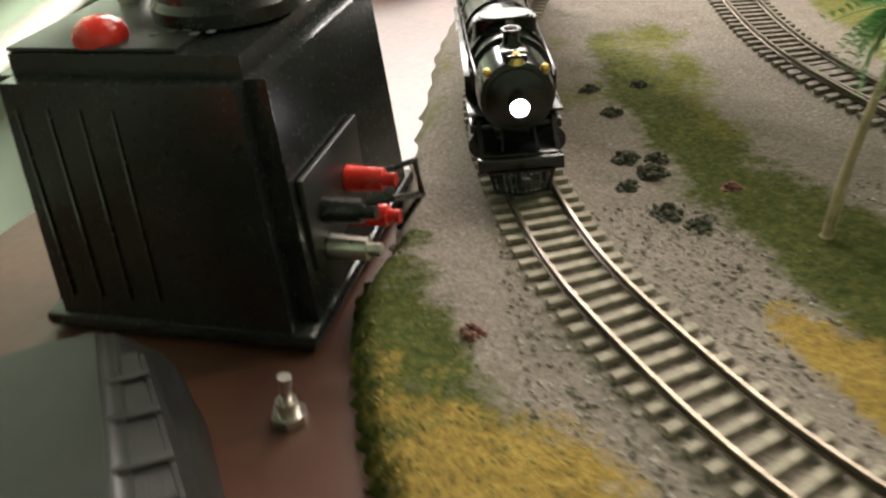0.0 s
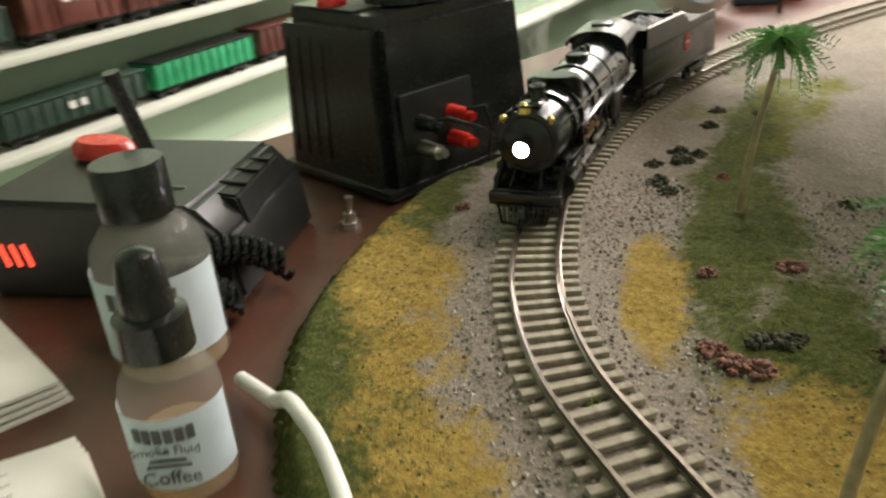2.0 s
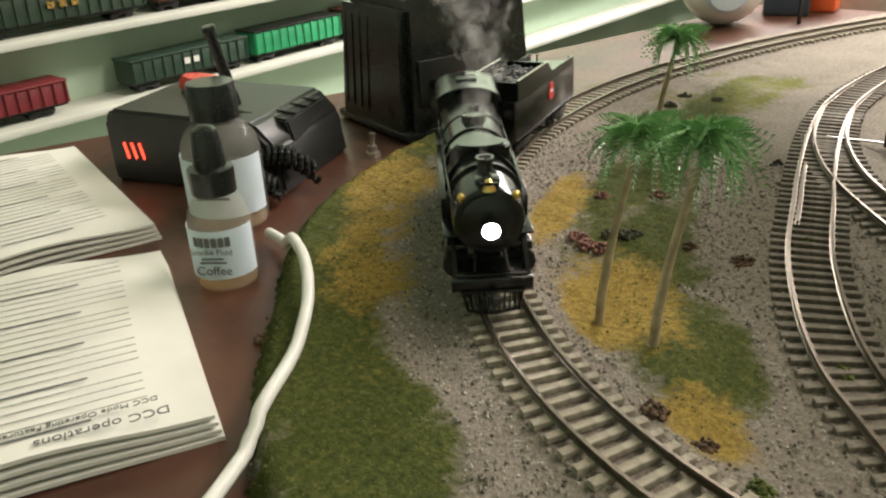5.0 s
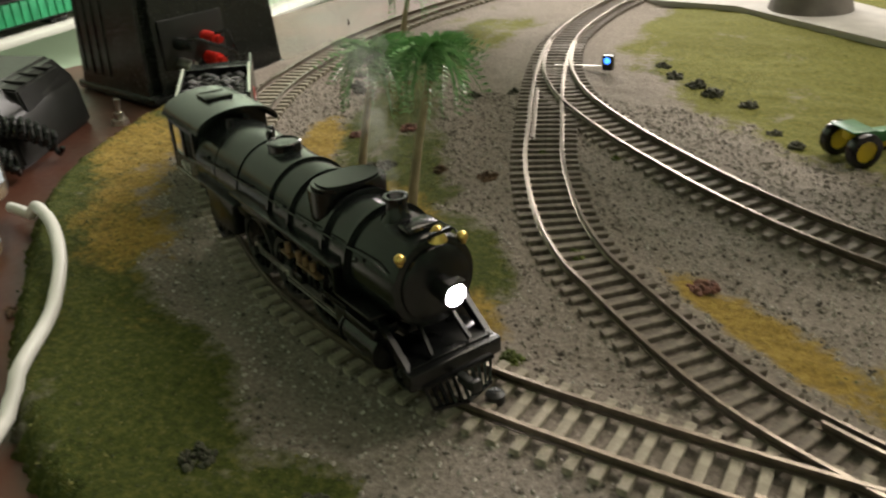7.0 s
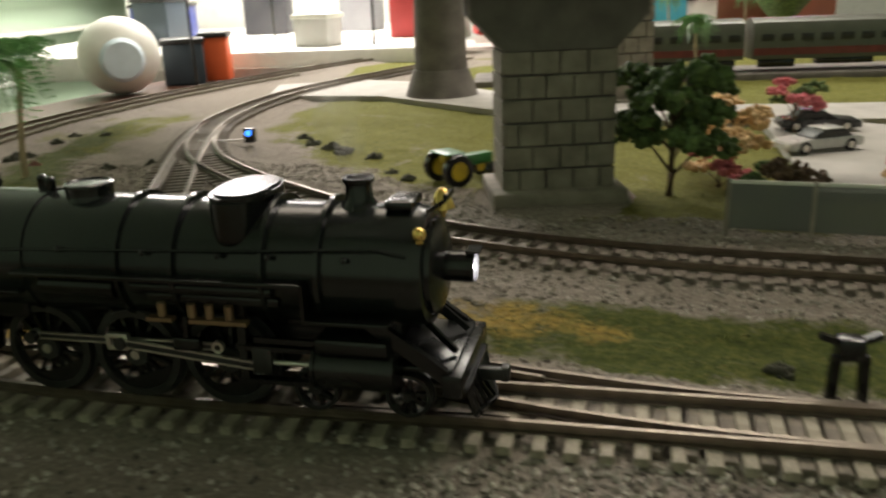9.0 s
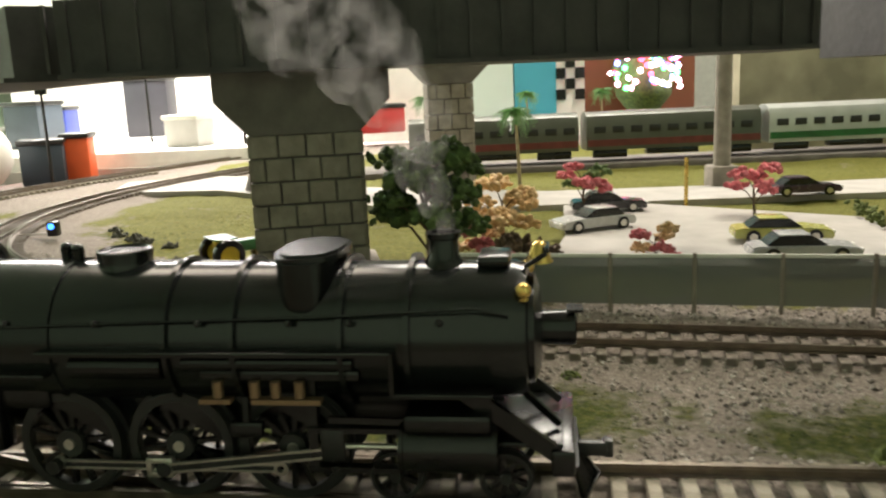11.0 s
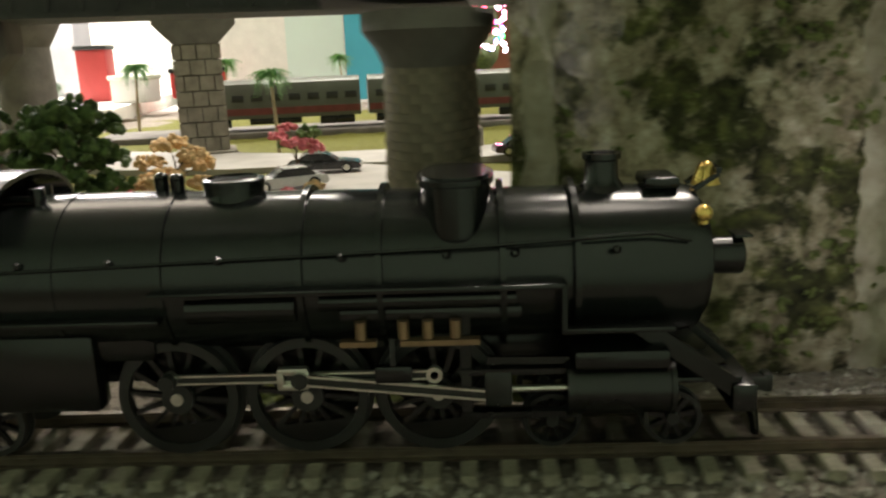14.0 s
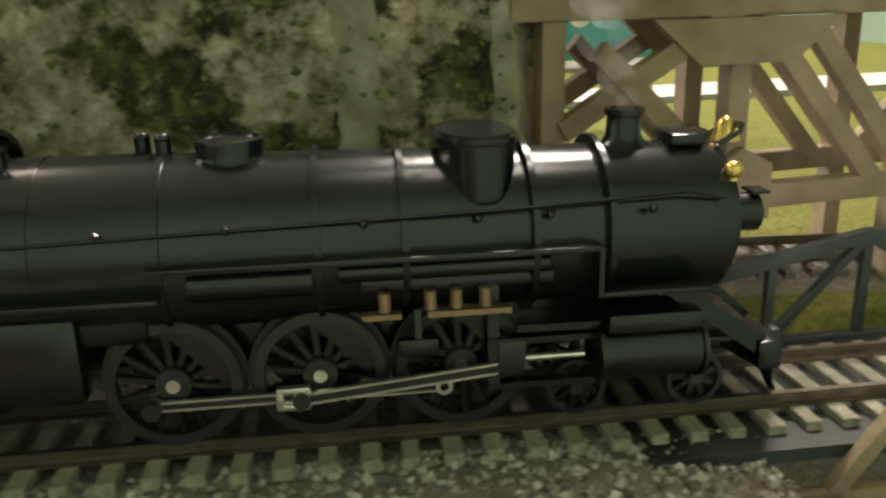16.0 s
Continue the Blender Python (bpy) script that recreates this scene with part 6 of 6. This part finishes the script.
# signals and small track fittings
sg = thing("ground_signal", "small dark track signal with a blue lamp", "signal", pose(0.246, 0.414, 0.0))
part("box", add_box(bmesh.new(), (0, 0, 0.004), (0.0065, 0.0065, 0.009), None, 0.0008), M_BLACK, sg)
part("lamp", add_cyl(bmesh.new(), (0, -0.0032, 0.0058), (0, -0.0040, 0.0058), 0.0018, seg=12), M_BLUE, sg, "glowing blue lamp")
part("throw_rod", beam(bmesh.new(), (-0.003, 0, 0.0012), (-0.032, -0.003, 0.0012), 0.0010, 0.0010), M_ROD, sg)
sg2 = copy_thing(sg, pose(0.905, 0.118, 0.008))
rl = thing("switch_stand", "small black trackside switch machine", "switch machine", pose(0.4785, 0.084, -0.002))
part("motor", add_box(bmesh.new(), (0, 0.003, 0.0135), (0.0060, 0.0050, 0.0055), None, 0.001), M_BLACK, rl)
for k in (-1, 1):
    part("leg", beam(bmesh.new(), (k * 0.0036, 0.002, -0.001), (k * 0.0030, 0.002, 0.0120), 0.0020, 0.0020), M_BLACK, rl)
    part("arm", beam(bmesh.new(), (k * 0.0025, 0.003, 0.0150), (k * 0.0066, 0.003, 0.0164), 0.0020, 0.0014), M_BLACK, rl)
sc = thing("track_screw", "dark round-headed screw between the rails", "screw", pose(0.290, 0.093, 0.0026))
bm = bmesh.new()
add_lathe(bm, [(0.0027, -0.002), (0.0027, 0.0004), (0.0018, 0.0010), (0.0, 0.0011)], 20)
part("head", bm, M_DARKGREY, sc)
for a in (0, 90):
    part("slot", add_box(bmesh.new(), (0, 0, 0.0011), (0.003, 0.0006, 0.0003), Matrix.Rotation(radians(a + 20), 4, "Z")), M_BLACK, sc)


# ---- passenger train on the far track ----
def coach(x, y, turn, length, colour, stripe, label):
    mat = material("coach_paint", colour, 0.35, 0.2, 0.15, 40, 0.03)
    t = thing("passenger_coach", label, "coach", pose(x, y, 0.004, 0, 0, turn), "passenger coaches on the far track")
    o = [(-0.0165, 0.010), (-0.0168, 0.034), (-0.014, 0.041), (-0.006, 0.0445), (0.006, 0.0445), (0.014, 0.041), (0.0168, 0.034), (0.0165, 0.010)]
    body = part("body", add_prism(bmesh.new(), o, 0, -length / 2, length / 2), mat, t)
    part("stripe", add_box(bmesh.new(), (0, -0.0170, 0.0165), (length * 0.99, 0.0008, 0.006)), stripe, body)
    for k in range(int(length / 0.017)):
        part("window", add_box(bmesh.new(), (-length / 2 + 0.012 + 0.0168 * k, -0.0171, 0.0285), (0.0105, 0.0008, 0.0062), None, 0.0003), M_DARKGREY, body)
    for s in (-1, 1):
        part("bogie", add_box(bmesh.new(), (s * length * 0.36, -0.010, 0.006), (0.032, 0.004, 0.007), None, 0.001), M_BLACK, t)
    part("underbox", add_box(bmesh.new(), (0, -0.008, 0.0075), (length * 0.3, 0.012, 0.006), None, 0.001), M_BLACK, t)


M_MAROON = material("maroon_stripe", (0.16, 0.03, 0.03), 0.4)
coach(0.535, 0.690, 0, 0.155, (0.10, 0.105, 0.085), M_MAROON, "dark olive passenger coach with maroon stripe")
coach(0.700, 0.690, 0, 0.160, (0.10, 0.105, 0.085), M_MAROON, "dark olive passenger coach with maroon stripe")
coach(0.870, 0.690, 0, 0.165, (0.50, 0.52, 0.50), M_JGREEN, "silver grey passenger coach")
tagged(part("embankment", add_box(bmesh.new(), (0.80, 0.70, -0.004), (0.85, 0.07, 0.014), None, 0.003), M_CONC2), "dark low embankment under the coaches", "embankment", kind="structure")

# ---- far room: panels, backdrop, workbench with clutter, lights tree ----
M_CYAN = material("cyan_panel", (0.06, 0.36, 0.47), 0.6, 0, 0.08, 10)
M_BROWNP = material("brown_door", (0.22, 0.075, 0.035), 0.6, 0, 0.2, 12)
M_BACK = material("stone_backdrop", (0.34, 0.31, 0.22), 0.9, 0, 0.3, 25, 0.3, 90)
M_PALEG = material("pale_green_panel", (0.62, 0.74, 0.68), 0.6, 0, 0.05, 8)
for x0, x1, mat, lab in ((0.36, 0.520, M_WHITE, "white wall panel"), (0.520, 0.606, M_PALEG, "pale green wall panel"), (0.608, 0.672, M_CYAN, "cyan painted wall panel"), (0.716, 0.885, M_BROWNP, "reddish brown door panel")):
    slab("wall_panel", ((x0 + x1) / 2, 1.215, 0.25), (x1 - x0, 0.02, 0.60), mat, lab, "panel")
slab("wall_panel", (0.694, 1.215, 0.25), (0.044, 0.018, 0.60), M_WHITE, "white panel behind the checker strip", "panel")
chk = thing("checker_strip", "black and white checkered strip on the panel", "decoration")
for r in range(12):
    for c in range(3):
        if (r + c) % 2 == 0:
            part("square", add_box(bmesh.new(), (0.679 + 0.0145 * c, 1.2035, 0.055 + 0.016 * r), (0.0145, 0.002, 0.016)), M_BLACK, chk)
slab("rock_backdrop", (0.885, 0.80, 0.13), (0.17, 0.03, 0.30), M_BACK, "tan stone textured backdrop board", "backdrop")
xt = thing("lights_tree", "small dark fir hung with coloured string lights", "christmas tree", pose(0.792, 1.15, 0.06))
bm = bmesh.new()
add_lathe(bm, [(0.0, -0.06), (0.040, -0.01), (0.046, 0.03), (0.036, 0.065), (0.0, 0.09)], 20)
part("fir", bm, M_LEAF, xt)
rng = random.Random(77)
BULBS = [glow("bulb_a", (1.0, 0.05, 0.15), 9), glow("bulb_b", (1.0, 0.75, 0.9), 12), glow("bulb_c", (0.15, 0.2, 1.0), 9), glow("bulb_d", (0.1, 0.9, 0.25), 7), glow("bulb_e", (1.0, 0.35, 0.6), 10)]
for k in range(90):
    z = rng.uniform(0.0, 0.085)
    rr = 0.050 * math.sqrt(max(0.05, 1 - ((z - 0.035) / 0.055) ** 2)) * rng.uniform(0.5, 1)
    a = 2 * math.pi - math.acos(rng.uniform(-1, 1))
    rr = 0.048
    ob = part("bulb", bmesh.new(), BULBS[k % 5], xt)
    bm = bmesh.new()
    add_ball(bm, (rr * math.cos(a) * 1.1, rr * math.sin(a) - 0.004, z), rng.uniform(0.0030, 0.0050), (1, 1, 1), 1)
    ob.data = finish(bm, "bulb", BULBS[k % 5])

slab("workbench", (0.02, 1.23, 0.0), (0.62, 0.60, 0.03), M_WHITE, "white workbench top beyond the layout", "bench", 0.004)
slab("bench_back", (0.05, 1.60, 0.20), (0.80, 0.02, 0.46), M_WHITE, "white board behind the workbench", "panel")
sp = thing("globe_speaker", "white rounded desk speaker with grey face", "speaker", pose(0.004, 0.77, -0.0125))
bm = bmesh.new()
add_ball(bm, (0, 0, 0.040), 0.042, (1, 0.9, 0.95), 3)
part("shell", bm, M_WHITE, sp)
part("grille", add_cyl(bmesh.new(), (0.018, -0.032, 0.038), (0.021, -0.037, 0.038), 0.022, 0.018, 24), M_LABEL, sp)


def clutter(x, y, w, d, h, colour, label, name="storage_box", z=0.015):
    mat = material("box_colour", colour, 0.5, 0, 0.15, 20, 0.05)
    t = thing(name, label, "box", pose(x, y, z, 0, 0, (x * 977) % 40 - 20))
    part("carton", add_box(bmesh.new(), (0, 0, h / 2), (w, d, h), None, 0.003), mat, t)
    part("lid", add_box(bmesh.new(), (0, 0, h + 0.002), (w + 0.004, d + 0.004, 0.006), None, 0.002), M_SHELF if sum(colour) > 1 else M_DARKGREY, t)


clutter(0.040, 0.855, 0.045, 0.040, 0.046, (0.03, 0.045, 0.06), "dark blue plastic box beside the layout", z=-0.0125)
clutter(0.068, 0.885, 0.03, 0.03, 0.050, (0.80, 0.14, 0.04), "orange box beside the layout", z=-0.0125)
clutter(0.165, 1.00, 0.05, 0.04, 0.035, (0.60, 0.60, 0.58), "white carton on the bench")
clutter(0.265, 1.12, 0.04, 0.04, 0.07, (0.45, 0.05, 0.05), "red carton on the bench")
clutter(0.02, 1.30, 0.07, 0.05, 0.09, (0.04, 0.04, 0.05), "black equipment case on the bench")
clutter(-0.08, 1.10, 0.06, 0.05, 0.06, (0.06, 0.08, 0.10), "dark grey tool box on the bench")
clutter(-0.14, 1.26, 0.09, 0.06, 0.05, (0.03, 0.05, 0.25), "blue tray on the bench")
clutter(0.17, 1.32, 0.06, 0.05, 0.12, (0.30, 0.30, 0.32), "grey metal box on the bench")
clutter(0.40, 1.12, 0.075, 0.05, 0.035, (0.62, 0.05, 0.05), "red and white carton beyond the lawn")
clutter(0.33, 1.05, 0.05, 0.04, 0.03, (0.70, 0.68, 0.66), "white carton beyond the lawn")
for x, y, h in ((0.072, 0.80, 0.09), (0.24, 0.98, 0.09), (0.075, 1.12, 0.16)):
    t = thing("lamp_post", "thin dark model lamp post", "lamp post", pose(x, y, 0.0))
    part("mast", add_cyl(bmesh.new(), (0, 0, -0.02), (0, 0, h), 0.0022, 0.0014, 8), M_BLACK, t)
    part("lantern", add_box(bmesh.new(), (0, 0, h), (0.012, 0.005, 0.007), None, 0.001), M_BLACK, t)
slab("far_board", (0.55, 1.10, -0.012), (1.3, 0.36, 0.016), M_ROAD, "pale grey far edge of the layout board", "board")
sgn = thing("blue_billboard", "blue billboard with two pale round emblems", "billboard", pose(0.90, 0.34, 0.0))
part("board", add_box(bmesh.new(), (0, 0, 0.058), (0.070, 0.003, 0.044), None, 0.0006), M_CYAN, sgn)
for k in (-1, 1):
    part("emblem", add_cyl(bmesh.new(), (k * 0.018, -0.0016, 0.062), (k * 0.018, -0.0022, 0.062), 0.008, seg=20), M_WHITE, sgn)
    part("leg", beam(bmesh.new(), (k * 0.028, 0, -0.002), (k * 0.028, 0, 0.038), 0.003, 0.003), M_WHITE, sgn)


# ---- loose ballast and turf ----
def scatter(name, count, region, size, mat, label, seed, keep, lift=0.3, tall=1.0):
    r = np.random.RandomState(seed)
    x, y = r.uniform(region[0], region[1], count), r.uniform(region[2], region[3], count)
    da, db, dc = near(A, x, y), near(B, x, y), near(C, x, y)
    ok = keep(x, y, da, db, dc) & (inside(x, y) > 0.004)
    x, y, da, db, dc = x[ok], y[ok], da[ok], db[ok], dc[ok]
    z = height(x, y, da, db, dc)
    n = len(x)
    base = np.array([(1, 0, 0), (-1, 0, 0), (0, 1, 0), (0, -1, 0), (0, 0, 1), (0, 0, -1)], float)
    tri = np.array([(0, 2, 4), (2, 1, 4), (1, 3, 4), (3, 0, 4), (2, 0, 5), (1, 2, 5), (3, 1, 5), (0, 3, 5)])
    s = r.uniform(size[0], size[1], (n, 1, 1)) * r.uniform(0.6, 1.2, (n, 6, 1))
    a = r.uniform(0, 6.28, n)
    v = base[None] * s
    v[:, :, 2] *= tall
    tilt = r.uniform(-0.6, 0.6, n)
    vy = v[:, :, 1] * np.cos(tilt)[:, None] - v[:, :, 2] * np.sin(tilt)[:, None]
    vz = v[:, :, 1] * np.sin(tilt)[:, None] + v[:, :, 2] * np.cos(tilt)[:, None]
    vx = v[:, :, 0]
    px = vx * np.cos(a)[:, None] - vy * np.sin(a)[:, None] + x[:, None]
    py = vx * np.sin(a)[:, None] + vy * np.cos(a)[:, None] + y[:, None]
    pz = vz + (z + lift * size[0])[:, None]
    verts = np.stack([px, py, pz], -1).reshape(-1, 3)
    faces = (tri[None] + 6 * np.arange(n)[:, None, None]).reshape(-1, 3)
    me = bpy.data.meshes.new(name)
    me.from_pydata(verts.tolist(), [], faces.tolist())
    me.materials.append(mat)
    return tagged(new(name, me), label, "ground cover", kind="stuff")


def varied(name, cols):
    m = bpy.data.materials.new(name)
    m.use_nodes = True
    nt = m.node_tree
    g = nt.nodes.new("ShaderNodeNewGeometry")
    r = nt.nodes.new("ShaderNodeValToRGB")
    while len(r.color_ramp.elements) < len(cols):
        r.color_ramp.elements.new(0.5)
    for i, c in enumerate(cols):
        r.color_ramp.elements[i].position = i / (len(cols) - 1)
        r.color_ramp.elements[i].color = (*c, 1)
    nt.links.new(g.outputs["Random Per Island"], r.inputs["Fac"])
    nt.links.new(r.outputs["Color"], nt.nodes["Principled BSDF"].inputs["Base Color"])
    nt.nodes["Principled BSDF"].inputs["Roughness"].default_value = 0.9
    return m


M_STONES = varied("ballast_stones", [(0.07, 0.06, 0.05), (0.20, 0.18, 0.15), (0.29, 0.265, 0.23), (0.36, 0.33, 0.29), (0.55, 0.51, 0.45)])
M_TURF = varied("turf_green", [(0.034, 0.046, 0.010), (0.056, 0.070, 0.014), (0.085, 0.094, 0.022), (0.15, 0.14, 0.036)])
M_TURFY = varied("turf_yellow", [(0.17, 0.115, 0.025), (0.29, 0.20, 0.04), (0.42, 0.30, 0.065), (0.16, 0.15, 0.035)])
M_TURFL = varied("turf_lime", [(0.09, 0.095, 0.018), (0.13, 0.13, 0.025), (0.18, 0.175, 0.04), (0.15, 0.12, 0.03)])


def cov(k, lo):
    return lambda x, y, da, db, dc: cover(x, y, da, db, dc)[k] > lo


def bare(x, y, da, db, dc):
    c = cover(x, y, da, db, dc)
    return (c[0] < 0.5) & (c[1] < 0.5) & (c[2] < 0.5) & ~((np.minimum(np.minimum(da, db), dc) < 0.0105)) & ~((x > 0.762) & (y < 0.055))


scatter("ballast", 46000, (0.05, 0.76, -0.04, 0.36), (0.00045, 0.00105), M_STONES, "loose grey ballast stones beside the tracks", 1, bare)
scatter("ballast_between_sleepers", 9000, (0.05, 0.76, 0.0, 0.40), (0.0003, 0.0006), M_STONES, "fine ballast between the sleepers", 9, lambda x, y, da, db, dc: np.minimum(np.minimum(da, db), dc) < 0.013)
scatter("coarse_ballast", 13000, (0.38, 0.765, -0.05, 0.06), (0.0006, 0.0013), M_STONES, "coarse grey-green ballast at the board front", 6, bare)
scatter("turf_green", 41600, (0.0, 0.62, -0.03, 0.42), (0.0004, 0.0010), M_TURF, "coarse green turf flock", 2, cov(0, 0.45), -0.3, 0.5)
scatter("turf_yellow", 24000, (0.0, 0.48, 0.05, 0.42), (0.0004, 0.0009), M_TURFY, "coarse yellow turf flock", 3, cov(1, 0.45), -0.3, 0.5)
scatter("turf_lime", 25600, (0.24, 0.90, 0.05, 0.50), (0.0004, 0.0009), M_TURFL, "olive green lawn flock", 4, cov(2, 0.45), -0.3, 0.5)

# ---- sleepers, one object each on shared meshes ----
for name, line, pitch, drop, mat in (("track_main", A, 0.0068, 0.0, M_TIE_GREY), ("track_branch", B, 0.0068, 0.0003, M_TIE), ("track_back", C, 0.0074, 0.0005, M_TIE)):
    shapes = []
    for k in range(4):
        rng = random.Random(k)
        shapes.append(finish(add_box(bmesh.new(), (0, 0, 0), (0.0030 * rng.uniform(0.92, 1.06), 0.0300 * rng.uniform(0.97, 1.02), 0.0022), None, 0.0003), "sleeper", mat, False))
    ss = np.r_[0, np.cumsum(np.linalg.norm(np.diff(line, axis=0), axis=1))]
    rng = random.Random(len(name))
    count = 0
    for s in np.arange(0.01, ss[-1] - 0.01, pitch):
        x, y = np.interp(s, ss, line[:, 0]), np.interp(s, ss, line[:, 1])
        x2, y2 = np.interp(s + 0.004, ss, line[:, 0]), np.interp(s + 0.004, ss, line[:, 1])
        if y > 0.80 or x > 0.98 or count >= 300:
            continue
        count += 1
        ob = new("sleeper", shapes[count % 4])
        ob.parent = TRACKS[name]
        ob.matrix_basis = pose(x, y, 0.0006 - drop + rng.uniform(-0.00012, 0.00012), 0, 0, math.degrees(math.atan2(y2 - y, x2 - x)) + rng.uniform(-1.2, 1.2))


motions()
